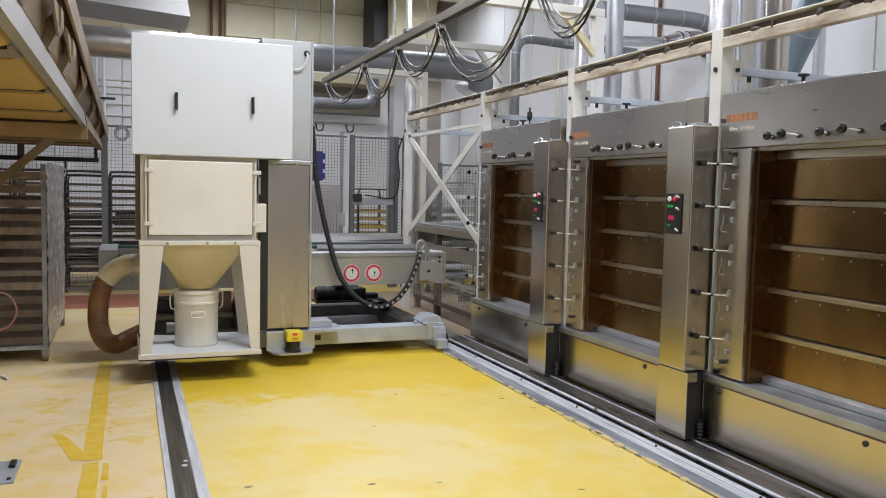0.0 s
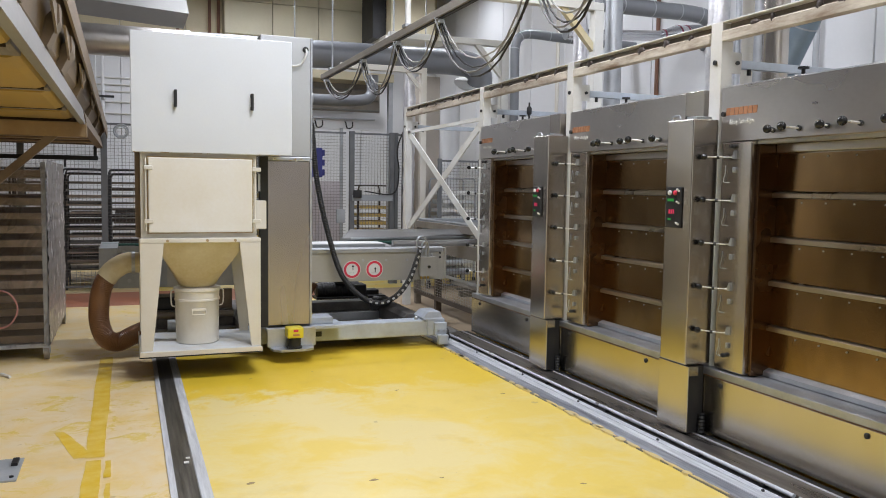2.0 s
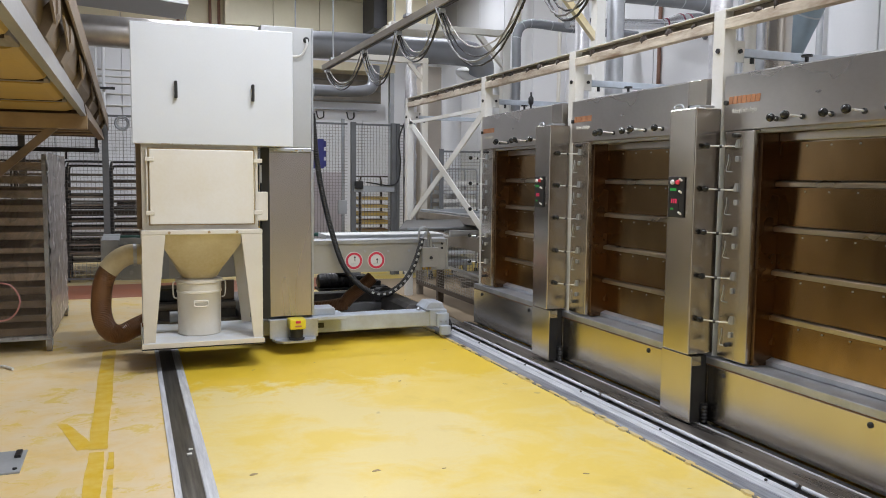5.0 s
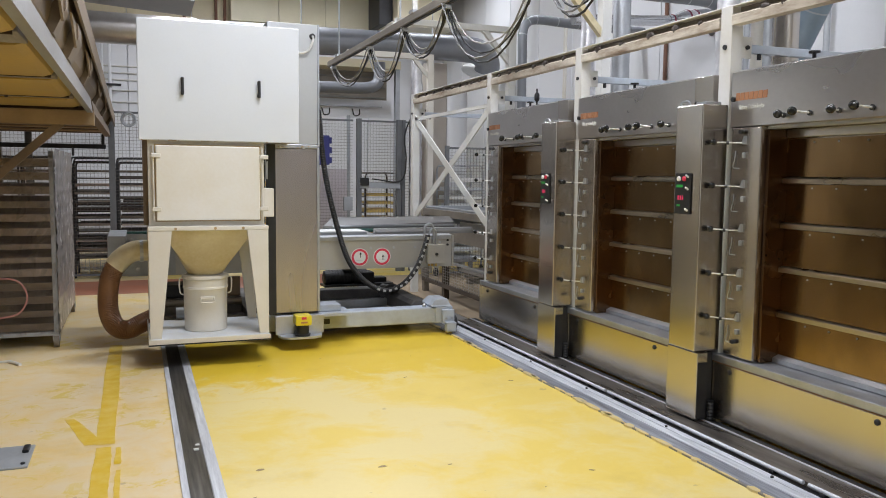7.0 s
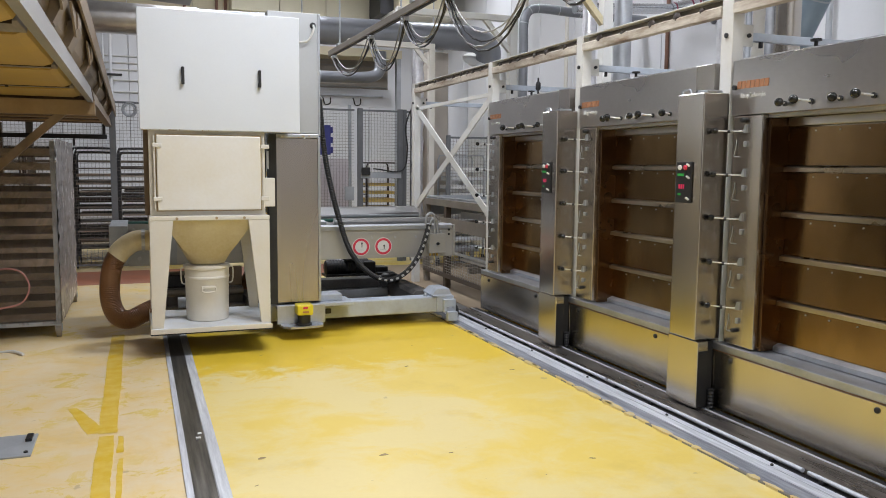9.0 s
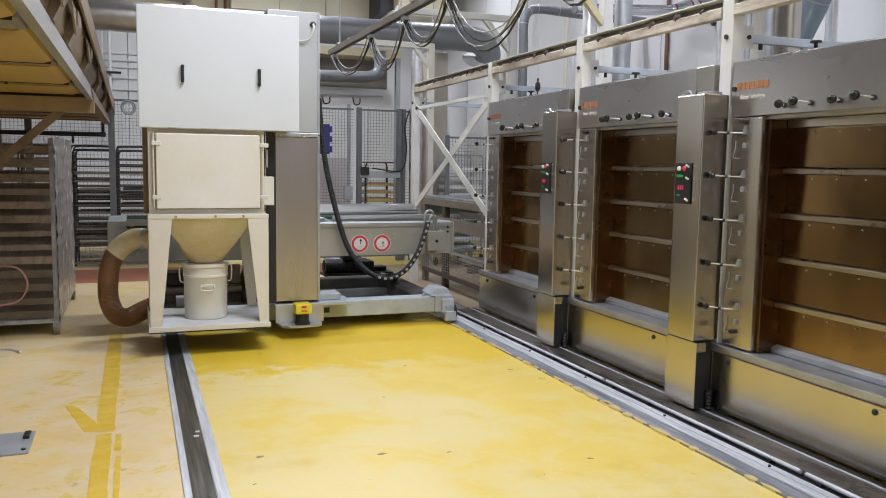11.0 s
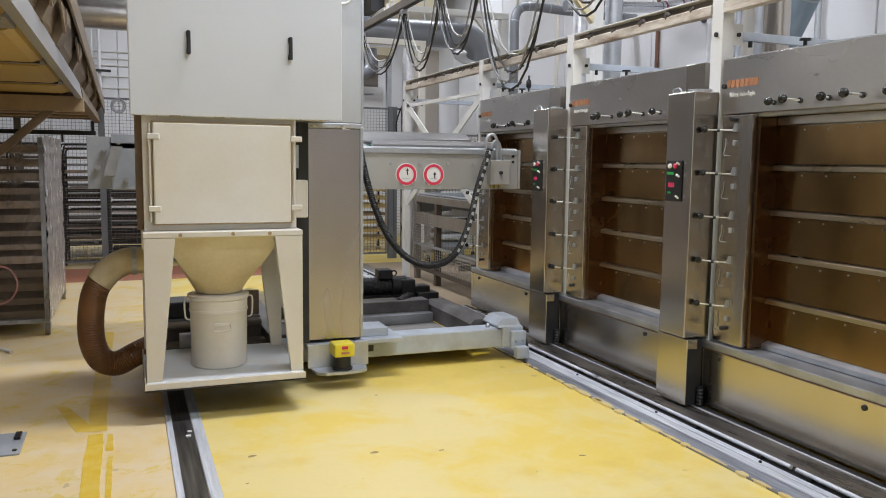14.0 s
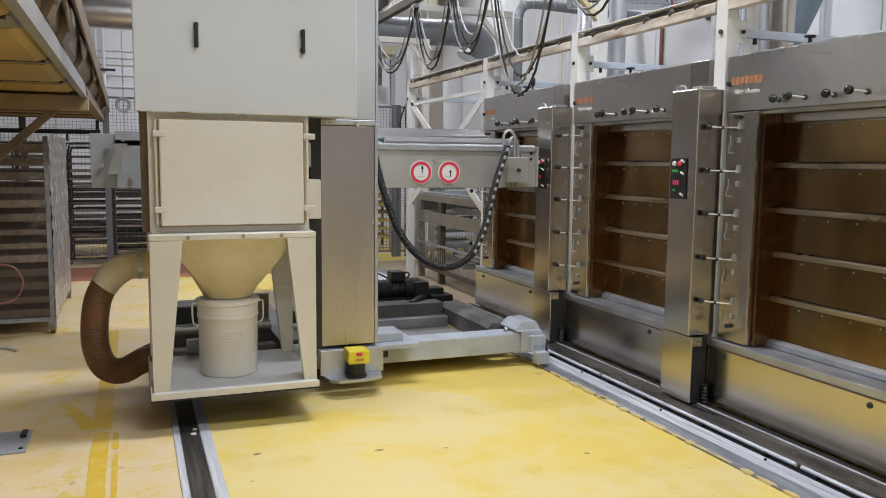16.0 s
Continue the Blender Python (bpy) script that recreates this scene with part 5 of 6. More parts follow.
for u in range(nu + 1):
    vs.append([])
    for v in range(nv + 1):
        y, z = 8.285 + 2.09 * u / nu, 0.12 + 1.74 * v / nv
        sag = 0.5 - 0.5 * math.cos(2 * math.pi * (z - 0.18) / 0.128)
        crease = abs(noise.noise((y * 4.0, z * 7.0 + y * 2.5, 1.0))) + 0.6 * abs(noise.noise((y * 9.0, z * 21.0 - y * 7, 4.0)))
        vs[-1].append(bm.verts.new((-0.705 + 0.016 * crease - 0.005 * sag, y, z)))
for u in range(nu):
    for v in range(nv):
        bm.faces.new((vs[u][v], vs[u + 1][v], vs[u + 1][v + 1], vs[u][v + 1]))
fl = part("film_wrap", bm, FILM, tw, "crumpled plastic film", True)
bm = bmesh.new()
vs = [[bm.verts.new((-1.78 + 1.07 * u / 20, 8.27 + 0.01 * noise.noise((u * 0.6, v * 0.4, 9.0)), 0.13 + 1.72 * v / 24)) for v in range(25)] for u in range(21)]
for u in range(20):
    for v in range(24):
        bm.faces.new((vs[u][v], vs[u + 1][v], vs[u + 1][v + 1], vs[u][v + 1]))
fw = part("front_film", bm, CLEARFILM, tw, "clear plastic film", True)
fw.visible_shadow = False

ho = thing("water_hose", "thin pink hose looped beside the wrapped trolley", "hose", (-1.05, 7.9, 0))
part("loop", tube(curve([(-1.27, 7.95, 0.62), (-1.15, 7.93, 0.70), (-0.99, 7.91, 0.68), (-0.92, 7.90, 0.54), (-0.99, 7.89, 0.40), (-1.15, 7.88, 0.36), (-1.35, 7.86, 0.30), (-1.50, 7.84, 0.02)], 40), 0.008, 8), PINKHOSE, ho, "", True)
part("pale_run", tube(curve([(-1.31, 7.80, 0.72), (-1.21, 7.79, 0.50), (-1.25, 7.78, 0.25), (-1.21, 7.76, 0.02), (-1.05, 7.70, 0.014), (-0.95, 7.55, 0.014)], 30), 0.013, 8), SIGNWHITE, ho, "pale rubber run of hose", True)
part("wall_hook", box(-1.35, 7.94, 0.60, -1.25, 8.255, 0.63, 0.003), GALV, ho)
part("hook_plate", box(-1.35, 8.23, 0.54, -1.25, 8.255, 0.599, 0.003), GALV, ho)

BEAMGREY = mat("scuffed_grey_beam", (0.34, 0.34, 0.35), 0.45, 0.2, (0.22, 0.21, 0.20), 4, 40, 0.05, 0.6, (1, 0.4, 1))
DUSTCOVER = mat("dusty_cover", (0.30, 0.28, 0.27), 0.6, 0.1, (0.15, 0.13, 0.12), 7, 40, 0.05, 0.6, (6, 1, 1))
WARMBROWN = mat("warm_brown_steel", (0.44, 0.32, 0.18), 0.5, 0.1, (0.32, 0.22, 0.12), 3, 40, 0.05)
oc = thing("overhead_conveyor", "overhead conveyor with yellow boards on a grey frame", "conveyor", (-1.2, 7.0, 2.2))
part("inner_beam", prism([(-0.388, 2.17), (-0.388, 2.30), (-0.36, 2.30), (-0.343, 2.17)], "y", 0.5, 7.85), BEAMGREY, oc)
part("outer_beam", loft([[(x, 0.5, z + 0.20) for x, z in ((-0.285, 2.46), (-0.27, 2.46), (-0.27, 2.62), (-0.285, 2.62))], [(x, 13.0, z - 0.12) for x, z in ((-0.285, 2.44), (-0.27, 2.44), (-0.27, 2.60), (-0.285, 2.60))]]), BROWNPAINT, oc)
for y, d in ((1.2, 0.06), (3.0, 0.34), (4.3, 0.08), (5.2, 0.30), (6.7, 0.10), (8.6, 0.12), (10.4, 0.12), (12.4, 0.12)):
    part("bracket", prism([(-0.388, 2.302), (-0.388, 2.40), (-0.30, 2.50), (-0.292, 2.50), (-0.292, 2.42), (-0.35, 2.302)], "y", y, y + max(d, 0.16)), BROWNPAINT, oc)
    part("bracket_plate", prism([(y - 0.34, 2.50), (y - 0.005, 2.36), (y - 0.005, 2.50)], "x", -0.314, -0.302), BROWNPAINT, oc)
part("tail_beam", prism([(-0.42, 2.17), (-0.42, 2.30), (-0.36, 2.30), (-0.335, 2.17)], "y", 8.02, 13.0), BROWNPAINT, oc)
part("crossbeam", box(-2.6, 7.86, 2.06, -0.335, 8.01, 2.19, 0.004), WARMBROWN, oc)
for a, b in ((-0.62, -1.75), (-2.55, -1.9)):
    part("brace", loft([[(a - 0.05, 7.88, 2.06), (a + 0.05, 7.88, 2.06), (a + 0.05, 7.94, 2.06), (a - 0.05, 7.94, 2.06)], [(b - 0.05, 7.88, 1.02), (b + 0.05, 7.88, 1.02), (b + 0.05, 7.94, 1.02), (b - 0.05, 7.94, 1.02)]]), BROWNPAINT, oc)
part("support_post", box(-1.87, 7.86, 0, -1.77, 7.98, 2.06, 0.004), BROWNPAINT, oc)
for y0, y1 in ((0.3, 2.0), (2.3, 3.78), (4.13, 5.40), (5.62, 6.80), (7.05, 7.85)):
    part("yellow_board", prism([(-2.6, 2.30), (-2.6, 2.212), (-0.50, 2.21), (-0.455, 2.225), (-0.43, 2.26), (-0.42, 2.31)], "y", y0, y1), YELLOWBOARD, oc)
    part("board_edge", box(-2.6, y1 + 0.001, 2.206, -0.46, y1 + 0.010, 2.30), DARKBROWN, oc)
for y0, y1 in ((2.012, 2.296), (3.792, 4.126), (5.412, 5.616), (6.812, 7.046)):
    part("roller_cover", box(-2.6, y0, 2.219, -0.44, y1, 2.31, 0.006), DUSTCOVER, oc, "dusty grey roller cover")
    for x in (-0.9, -1.3, -1.8):
        part("cover_bolt", lathe([(0.012, 2.21), (0.012, 2.226)], (x, (y0 + y1) / 2, -0.006), 8), DARKSTEEL, oc)
for i in range(11):
    y0 = 8.1 + i * 0.44
    part("slat", box(-2.6, y0, 2.20, -0.43, y0 + 0.20, 2.24, 0.006), WARMBROWN if i % 2 else DARKTIMBER, oc)
part("side_web", loft([[(-0.405, 0.5, 2.305), (-0.297, 0.5, 2.78), (-0.307, 0.5, 2.79), (-0.415, 0.5, 2.305)], [(-0.405, 13.0, 2.305), (-0.297, 13.0, 2.46), (-0.307, 13.0, 2.47), (-0.415, 13.0, 2.305)]]), BROWNPAINT, oc)
part("tail_bar", box(-2.6, 12.88, 1.985, -0.40, 12.93, 2.05, 0.004), DARKSTEEL, oc, "dark steel tail bar")
part("tail_drop", box(-0.86, 12.89, 1.88, -0.83, 12.92, 1.984), DARKSTEEL, oc)
for x in (-2.5, -0.46):
    part("tail_hanger", box(x, 12.89, 2.051, x + 0.04, 12.92, 2.199), DARKSTEEL, oc)
part("top_sheet", box(-2.6, 0.3, 2.34, -0.43, 13.0, 2.36), BROWNPAINT, oc)
for y in (1.0, 12.9):
    part("support_post", box(-1.87, y, 0, -1.77, y + 0.1, 2.195, 0.004), BROWNPAINT, oc)

# ---- ducts, pipes and upper walls ----
# beige holds the shade of the wall corner behind the collar
BEIGE = mat("shaded_corner_beige", (0.56, 0.51, 0.45), 0.55, 0.0, (0.48, 0.43, 0.37), 1.5, 30, 0.03)
dk = thing("main_duct", "large grey round ventilation duct with pale collar", "duct", (2.4, 13.5, 3.85))
part("silver_section", tube([(-2.5, 13.5, 3.83), (0.9, 13.5, 3.83)], 0.235, 28), FOILDUCT, dk, "silver wrapped section", True)
part("grey_section", tube([(0.9, 13.5, 3.83)] + curve([(2.5, 13.5, 3.85), (4.6, 13.5, 3.88), (5.35, 13.5, 3.89)], 8), 0.225, 28), DUCT, dk, "", True)
part("joint_band", tube([(0.86, 13.5, 3.83), (0.94, 13.5, 3.83)], 0.245, 28), GALV, dk, "", True)
part("elbow", tube(curve([(5.35, 13.5, 3.89), (5.75, 13.5, 3.86), (5.94, 13.5, 3.70), (5.96, 13.55, 3.48)], 20), 0.225, 28), DUCT, dk, "", True)
part("collar", tube([(5.915, 13.514, 3.474), (5.915, 13.50, 3.50), (5.915, 13.495, 3.509), (5.915, 13.505, 3.49)], [0.41, 0.44, 0.42, 0.25], 36), SIGNWHITE, dk, "pale round collar", True)
part("stub", tube([(5.50, 13.85, 3.22), (5.50, 13.85, 0.0)], 0.2, 24), WALLWHITE, dk, "white riser casing", True)
# casing takes the shaded corner's tone as its own colour
part("side_casing", box(4.90, 13.8, 0.0, 5.30, 14.2, 3.66, 0.01), BEIGE, dk, "riser casing coloured beige for a shaded corner")
for x in (-1.0, 2.6, 4.9):
    part("strap", tube([(x, 13.5, 4.08), (x, 13.5, 5.99)], 0.012, 8), GALV, dk)
lp = thing("lower_duct", "galvanised spiral duct below the main duct", "duct", (3.4, 13.9, 3.1))
part("run", tube(curve([(2.0, 13.9, 3.14), (3.3, 13.9, 3.15), (3.82, 13.9, 3.17), (4.02, 13.9, 3.26), (4.06, 13.9, 3.48), (4.06, 13.9, 3.62)], 30), 0.10, 18), DUCT, lp, "", True)
part("flange", tube([(2.9, 13.9, 3.145), (2.98, 13.9, 3.145)], 0.115, 18), GALV, lp)
lf = thing("steel_canopy", "cream lintel with steel canopy above the gate", "canopy", (3.3, 14.1, 3.4))
part("canopy_sheet", box(1.8, 14.05, 3.54, 4.5, 14.75, 3.68), WALLCREAM, lf)
# sheet added behind: its dull colour stands in for shade under the canopy
part("canopy_shade_sheet", box(1.9, 14.6, 2.95, 4.4, 14.66, 3.538), BROWNGREY, lf, "brown-grey sheet standing in for canopy shade")
for q in (3.05, 3.24, 3.42):
    part("back_rib", box(1.92, 14.575, q, 4.38, 14.599, q + 0.03, 0.004), DUSTPLATE, lf)
part("rail_shelf", box(2.7, 14.2, 2.86, 4.2, 14.3, 2.88), GALV, lf)
part("lintel", box(1.8, 14.3, 2.68, 4.4, 14.36, 3.0), WALLWHITE, lf)
part("canopy_post", box(4.42, 14.1, 0, 4.5, 14.2, 3.62), GALV, lf)
part("canopy_post", box(1.8, 14.1, 0, 1.88, 14.2, 3.62), GALV, lf)
for x in (3.1, 3.65):
    part("hook", tube(curve([(x, 14.25, 2.82), (x, 14.2, 2.80), (x + 0.03, 14.2, 2.70), (x + 0.12, 14.2, 2.72), (x + 0.14, 14.25, 2.82)], 12), 0.012, 6), BLACK, lf)
ac = thing("air_unit", "cream boxed air handling unit near the roof", "air unit", (5.2, 15.6, 4.6))
part("casing", box(4.83, 15.3, 4.62, 5.75, 16.3, 5.6, 0.01), WALLCREAM, ac)
part("base_rail", box(4.7, 15.25, 4.54, 6.0, 16.3, 4.61), CREAM, ac)
# dark block added in place of the shaded recess beside the unit
part("recess_shade_block", box(4.55, 15.6, 4.6, 4.82, 16.4, 5.7), DARKSTEEL, ac)
part("hanger", tube([(4.9, 15.6, 5.6), (4.9, 15.6, 6.0)], 0.015, 6), GALV, ac)
rf = thing("roof_beam", "brown timber roof beam under the ceiling", "beam", (5.0, 16.0, 5.6))
part("timber", box(4.6, 15.2, 5.62, 6.38, 15.6, 5.99), WOODBROWN, rf)
bw = thing("roof_cladding", "cream boxed cladding above the main duct", "cladding", (3.2, 16.6, 5.2))
for i in range(3):
    part("clad_panel", box(1.8 + i * 0.93, 16.45, 4.62, 2.72 + i * 0.93, 16.931, 5.25, 0.008), WALLCREAM2, bw)
    part("clad_panel", box(1.8 + i * 0.93, 16.45, 5.26, 2.72 + i * 0.93, 16.931, 5.95, 0.008), WALLCREAM2, bw)
rp = thing("red_pipes", "red-brown pipes running up the cream wall", "pipe", (1.2, 16.7, 5.2))
for x, z in ((0.95, 4.4), (1.55, 4.6), (1.72, 4.5)):
    part("pipe", tube([(x, 16.8, z), (x, 16.8, 5.99)], 0.03, 8), COPPERPIPE, rp, "", True)
part("pipe", tube([(0.9, 16.8, 5.75), (1.75, 16.8, 5.75)], 0.03, 8), COPPERPIPE, rp, "", True)
wp = thing("wall_pipes", "thin white pipes clipped along the wall", "pipe", (-0.4, 16.8, 3.4))
for z in (3.0, 3.22, 3.42, 3.55, 3.68):
    part("pipe", tube([(-2.6, 16.95, z), (1.0, 16.95, z)], 0.016, 8), FRAMEPAINT, wp, "", True)
for x in (-0.75, -0.55, -0.42):
    part("riser", tube([(x, 16.8, 2.0), (x, 16.8, 4.6)], 0.03 if x > -0.5 else 0.02, 8), WALLWHITE, wp, "", True)
part("valve", box(-0.5, 16.70, 3.28, -0.22, 16.78, 3.32), BLACK, wp)
# made-up hood and duct, in place of a blurred grey patch
hv = thing("blur_stand_in", "dull grey shape in place of a blurred patch", "hood", (0.0, 9.2, 3.9))
part("hood", loft([[(-0.65, 9.0, 3.52), (0.62, 9.0, 3.44), (0.62, 9.9, 3.44), (-0.65, 9.9, 3.52)], [(-0.5, 9.05, 3.9), (0.55, 9.05, 3.9), (0.55, 9.85, 3.9), (-0.5, 9.85, 3.9)]]), HOODGREY, hv)
part("duct", box(-0.1, 9.2, 3.901, 0.4, 9.7, 5.99), GREYSTEEL, hv)

# foil column and white frame beyond the cross-braced frame
fc = thing("foil_pipe", "foil wrapped vertical pipe", "pipe", (4.42, 13.0, 0))
part("pipe", tube([(4.44 + 0.006 * math.sin(i * 1.7), 13.0, 0.05 + i * 0.1) for i in range(36)], [0.10 + 0.006 * math.sin(i * 2.3) for i in range(36)], 16), FOIL, fc, "", True)
wf = thing("white_frame", "cream steel portal behind the loader", "frame", (4.5, 12.8, 0))
part("post", box(4.56, 12.75, 0, 4.66, 12.85, 3.55, 0.004), CREAM, wf)
part("head", box(3.2, 12.75, 3.55, 4.66, 12.85, 3.64, 0.004), CREAM, wf)
part("gusset", prism([(4.3, 3.55), (4.56, 3.25), (4.56, 3.35), (4.38, 3.55)], "y", 12.78, 12.82), CREAM, wf)

# gantry and pipes over the ovens
gt = thing("pipe_gantry", "cream steel gantry carrying pipes above the ovens", "gantry", (4.2, 8.0, 2.35))
for y, zt, xa in ((6.8, 3.36, 2.26), (9.4, 3.44, 2.94)):
    px = 4.16 if y < 7 else 4.42
    part("post", box(px, y - 0.05, 2.35, px + 0.10, y + 0.05, zt, 0.004), FRAMEPAINT, gt)
    part("head", box(xa, y - 0.05, zt + 0.002, px + 0.10, y + 0.05, zt + 0.075, 0.004), FRAMEPAINT, gt)
    part("gusset", prism([(px - 0.36, zt), (px - 0.28, zt), (px, zt - 0.30), (px, zt - 0.38)], "y", y - 0.03, y + 0.03), CREAMSTAIN if y < 7 else FRAMEPAINT, gt)
    if y < 7:
        part("drop_rod", box(2.28, y - 0.02, 3.05, 2.32, y + 0.02, zt, 0.003), FRAMEPAINT, gt)
    else:
        part("head_hanger", tube([(3.0, y, zt + 0.07), (3.0, y, 6.0)], 0.012, 8), GALV, gt)


def pipe(label, path, r, m, bands=(), n=30, name="exhaust_pipe", smooth=True, rr=None):
    p = thing(name, label, "pipe", path[0])
    pts = curve(path, n) if len(path) > 2 else [Vector(q) for q in path]
    part("pipe", tube(pts, r, 18), m, p, "", smooth)
    for k in bands:
        i = min(len(pts) - 2, int(k * (len(pts) - 1)))
        a, b = pts[i], pts[i + 1]
        d = (b - a).normalized() * 0.006
        part("band", tube([a - d, a + d], (r if not isinstance(r, list) else max(r)) * 1.025, 18), GALV, p, "", True)
    return p


straight = [i / 8 for i in range(1, 8)]
pipe("grey lagged exhaust pipe with a bend", [(4.58, 9.3, 2.3), (4.58, 9.3, 2.7), (4.58, 9.3, 3.1), (4.58, 9.3, 3.44), (4.65, 9.3, 3.58), (4.80, 9.3, 3.62), (5.1, 9.3, 3.61), (5.4, 9.3, 3.60), (6.36, 9.3, 3.58)], 0.058, DUCT, straight)
pipe("foil wrapped exhaust pipe", [(4.4, 7.42, 2.3)] + [(4.4 + 0.01 * math.sin(i * 2.1), 7.42 + 0.01 * math.cos(i * 1.3), 2.3 + 0.24 * i) for i in range(1, 15)], 0.075, FOIL, (), 60)
pipe("galvanised vertical exhaust pipe", [(4.5, 6.95, 2.3), (4.5, 6.95, 6.0)], 0.085, GALV, (), name="exhaust_pipe")
hp = pipe("grey lagged pipe with a wrapped elbow", [(4.6, 7.4, 3.60), (5.0, 7.4, 3.60), (5.4, 7.4, 3.60), (5.75, 7.4, 3.60), (5.98, 7.4, 3.57), (6.10, 7.42, 3.46), (6.12, 7.5, 3.36), (6.36, 7.7, 3.34)], 0.085, DUCT, straight)
sp = pipe("shiny silver pipe with a tapered joint", [(4.5, 7.9, 3.36), (5.74, 7.9, 3.44)], 0.058, CHROME, (0.3, 0.6))
part("reducer", tube([(5.74, 7.9, 3.44), (5.80, 7.9, 3.445), (5.95, 7.9, 3.46), (6.12, 7.9, 3.475)], [0.065, 0.068, 0.115, 0.115], 18), CHROME, sp, "", True)
part("elbow_wrap", tube(curve([(6.12, 7.9, 3.475), (6.25, 7.9, 3.49), (6.33, 7.85, 3.45), (6.36, 7.8, 3.38)], 10), 0.12, 16), DUCT, sp, "grey wrapped elbow", True)
for x in (5.78, 5.97, 6.08):
    part("clamp_ring", tube([(x, 7.9, 3.445 + (x - 5.78) * 0.09), (x + 0.015, 7.9, 3.446 + (x - 5.78) * 0.09)], 0.072 if x < 5.9 else 0.121, 18), REDDARK, sp, "dark red clamp ring")
pipe("foil wrapped vertical flue pipe", [(4.4, 5.3, 2.3)] + [(4.4 + 0.012 * math.sin(i * 2.1), 5.3 + 0.012 * math.cos(i * 1.3), 2.3 + 0.24 * i) for i in range(1, 15)], 0.085, FOIL, (), 60)
pipe("steel flue pipe above the oven", [(4.55, 4.83, 2.3), (4.55, 4.83, 6.0)], 0.095, STEEL, ())
pipe("thin bare steel flue pipe", [(4.6, 5.05, 2.3), (4.6, 5.05, 6.0)], 0.045, GALV, ())
pipe("cream painted vertical pipe", [(4.75, 5.35, 2.3), (4.75, 5.35, 6.0)], 0.05, CREAM, ())
pipe("blue-grey slanted flue pipe", [(5.2, 5.55, 2.55), (5.2, 5.08, 3.30), (5.2, 5.05, 3.5), (5.2, 5.05, 6.0)], 0.13, DUCTBLUE, (0.2, 0.45), 40)
pipe("brown vertical water pipe", [(6.34, 8.77, 2.5), (6.34, 8.77, 6.0)], 0.025, COPPERPIPE, (), name="water_pipe")
pipe("brown vertical water pipe", [(5.6, 9.4, 2.6), (5.6, 9.4, 6.0)], 0.022, COPPERPIPE, (), name="water_pipe")
for y in (12.6, 11.2, 10.1, 7.4, 7.2, 6.1):
    pipe("pale pipe running up the wall", [(6.25, y, 2.2), (6.25, y, 6.0)], 0.03, GALV if y < 9 else CREAM, (), name="wall_pipe")
vb = thing("vent_valve", "small dark valve standing on the oven", "valve", (4.1, 7.95, 2.345))
part("stem", tube([(4.1, 7.95, 2.345), (4.1, 7.95, 2.60)], 0.010, 8), DARKSTEEL, vb)
part("head", lathe([(0.012, 0.0), (0.028, 0.02), (0.028, 0.08), (0.012, 0.10)], (4.1, 7.95, 2.46), 14), DARKSTEEL, vb, "", True)

# ceiling light fittings, added out of view to go with the lamps
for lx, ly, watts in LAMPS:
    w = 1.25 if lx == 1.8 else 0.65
    c = thing("unseen_ceiling_light", "assumed ceiling light fitting, out of view", "ceiling light", (lx, ly, LAMP_Z), "ceiling lights")
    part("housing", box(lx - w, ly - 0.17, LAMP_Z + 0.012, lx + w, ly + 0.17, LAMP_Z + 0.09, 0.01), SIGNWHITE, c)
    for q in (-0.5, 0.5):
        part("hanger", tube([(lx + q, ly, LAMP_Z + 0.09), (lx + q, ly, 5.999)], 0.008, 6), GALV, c)

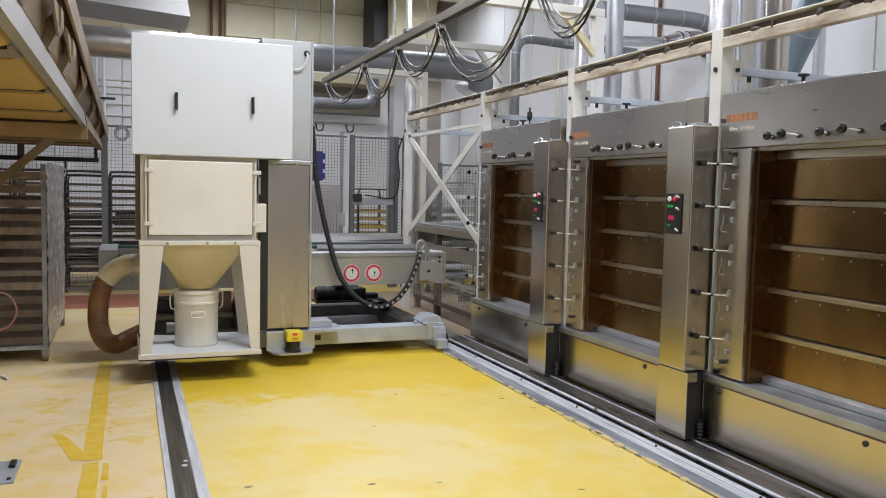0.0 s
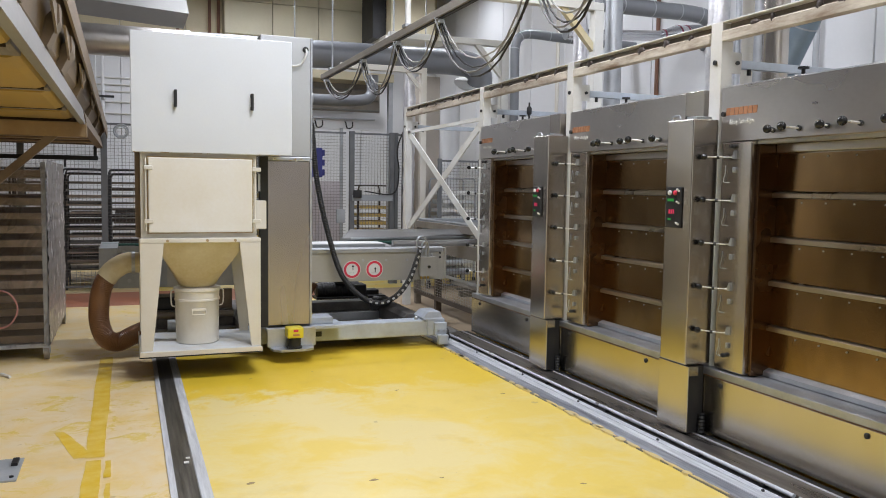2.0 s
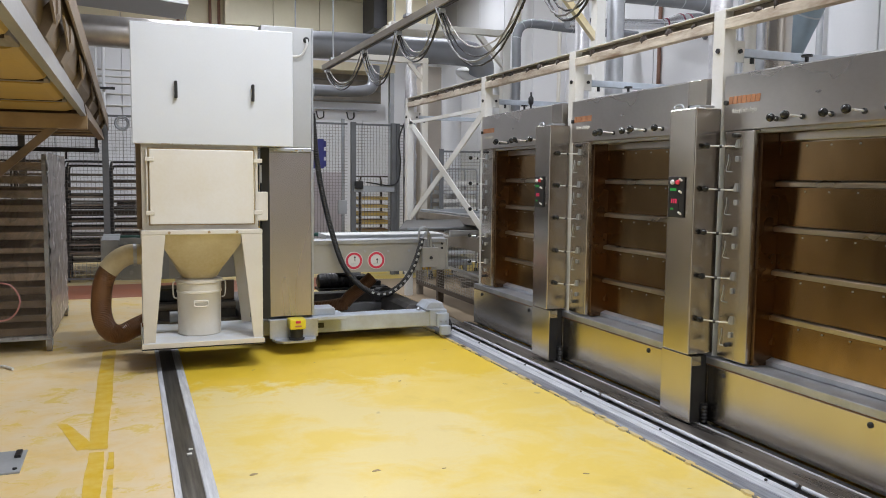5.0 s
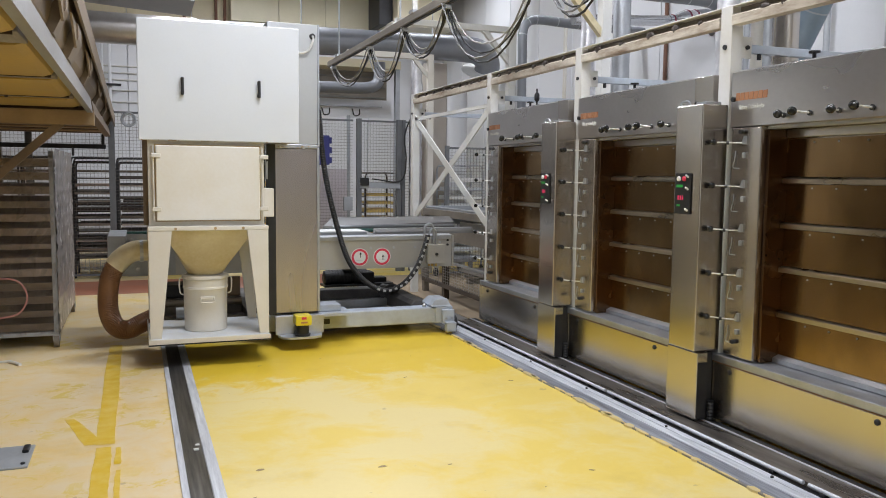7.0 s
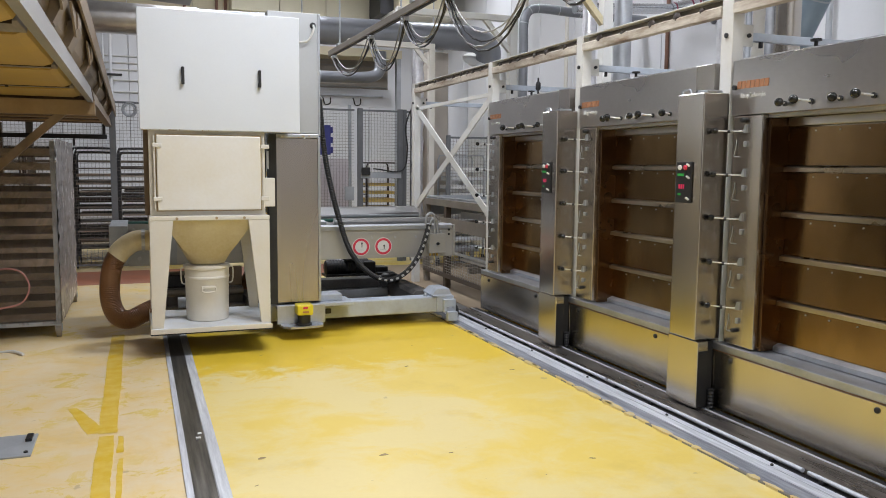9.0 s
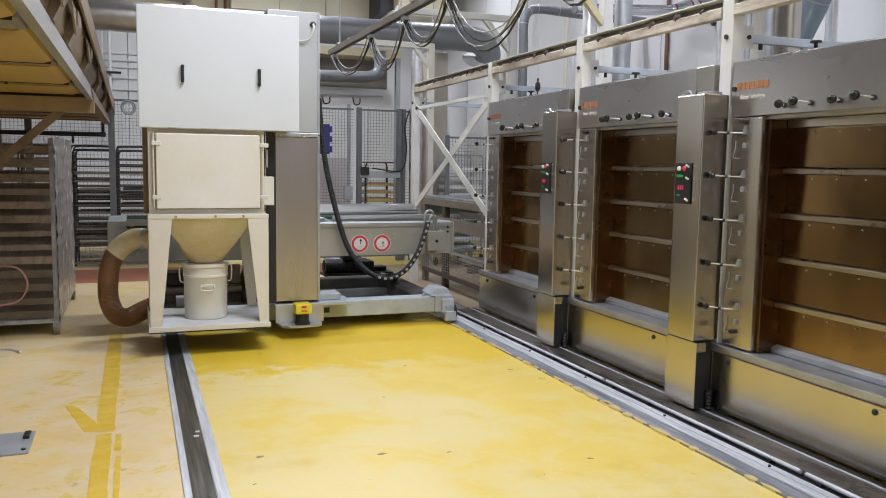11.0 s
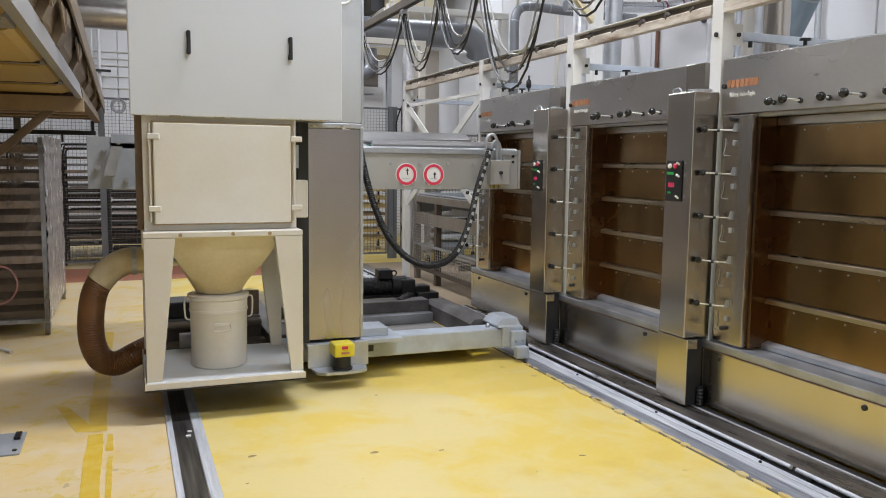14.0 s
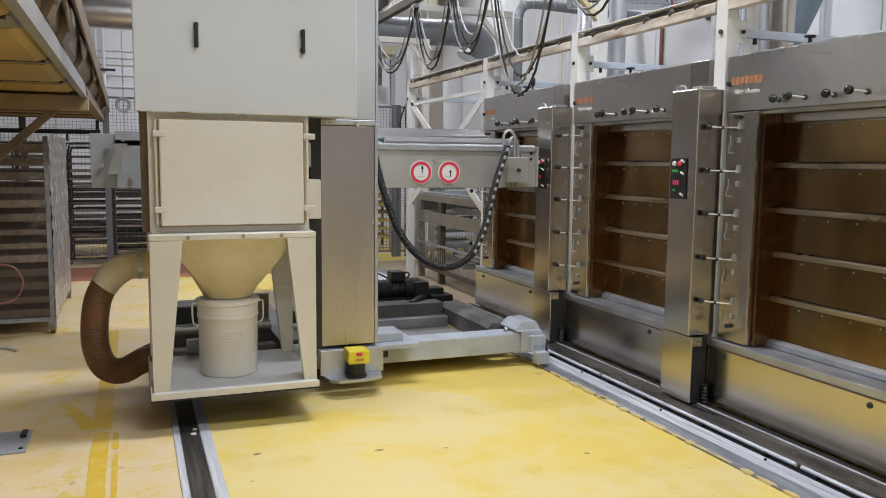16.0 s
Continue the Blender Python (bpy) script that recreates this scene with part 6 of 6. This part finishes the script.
# ---- movement ----
LOADER = [(0, 0), (10.9, 0), (11.3, -0.035), (11.5, -0.08), (12, -0.285), (12.5, -0.58), (13, -0.985), (13.5, -1.45), (14, -1.82), (14.5, -2.01), (15, -2.075), (15.5, -2.085), (16, -2.09)]
LIFT = [(0, 0), (10.8, 0), (11.1, 0.05), (11.3, 0.095), (11.5, 0.15), (12, 0.37), (12.5, 0.635), (12.7, 0.715), (13, 0.762), (13.5, 0.777), (14, 0.782), (14.5, 0.787), (15, 0.79), (16, 0.79)]
CARRIAGE = [(0, -0.16), (0.3, -0.12), (0.8, 0.14), (1.0, 0.216), (2.5, 0.955), (3.2, 1.30), (3.6, 1.48), (4.0, 1.565), (4.2, 1.57), (4.5, 1.55), (5.0, 1.36), (6.3, 0.72), (6.5, 0.63), (7.1, 0.33), (7.5, 0.08), (7.9, -0.08), (16, -0.08)]


def at(table, t):
    for (a, u), (b, w) in zip(table, table[1:]):
        if a <= t <= b:
            return u + (w - u) * (t - a) / (b - a)
    return table[-1][1]


def link_pose(a, b, y):
    d = Vector((b.x - a.x, 0, b.z - a.z)).normalized()
    q = Vector((0, 0, 1)).rotation_difference(d).to_matrix().to_4x4()
    mid = (a + b) / 2
    return Matrix.Translation((mid.x - 1.5, y - 7.8, mid.z)) @ q


def motions():
    walk(ld, [(t, pose(1.5, 7.8 + d, 0)) for t, d in LOADER])
    walk(arm, [(t, pose(0, 0, z)) for t, z in LIFT])
    times = sorted({t for t, v in CARRIAGE} | {t for t, v in LIFT})
    walk(car, [(t, pose(at(CARRIAGE, t), 0, at(LIFT, t))) for t in times])
    # cable links between column and arm
    states = []
    for t, z in LIFT:
        f = z / 0.79
        pts = [(a[0] + (b[0] - a[0]) * f, 0, a[1] + (b[1] - a[1]) * f) for a, b in zip(CABLE_LOW, CABLE_HIGH)]
        states.append((t, resample(pts, LINKS)))
    for i, ob in enumerate(cable_links):
        walk(ob, [(t, link_pose(p[i], p[i + 1], 8.25)) for t, p in states])
    # hose: its upper end follows the carriage, its foot slides on the deck
    rows_low, rows_foot = [], []
    for t in times:
        s, z = max(0.0, at(CARRIAGE, t)), at(LIFT, t)
        foot = 1.05 + s * 0.88
        lean = 6 + 34 * min(1, s / 1.55)
        rows_low.append((t, pose(foot - 1.5, 8.85 - 7.8, 0.24 + 0.75 * z, 0, lean, 0)))
        rows_foot.append((t, pose(foot - 1.5, 8.85 - 7.8, 0.20)))
    walk(hose_low, rows_low)
    walk(hose_foot, rows_foot)
    # the slack bundle is drawn back towards the motor as the arm rises
    walk(black_boot, [(t, pose(-0.1 * z / 0.79, 0.64 * z / 0.79, -0.06 * z / 0.79)) for t, z in LIFT])
    festoon_motion()


motions()
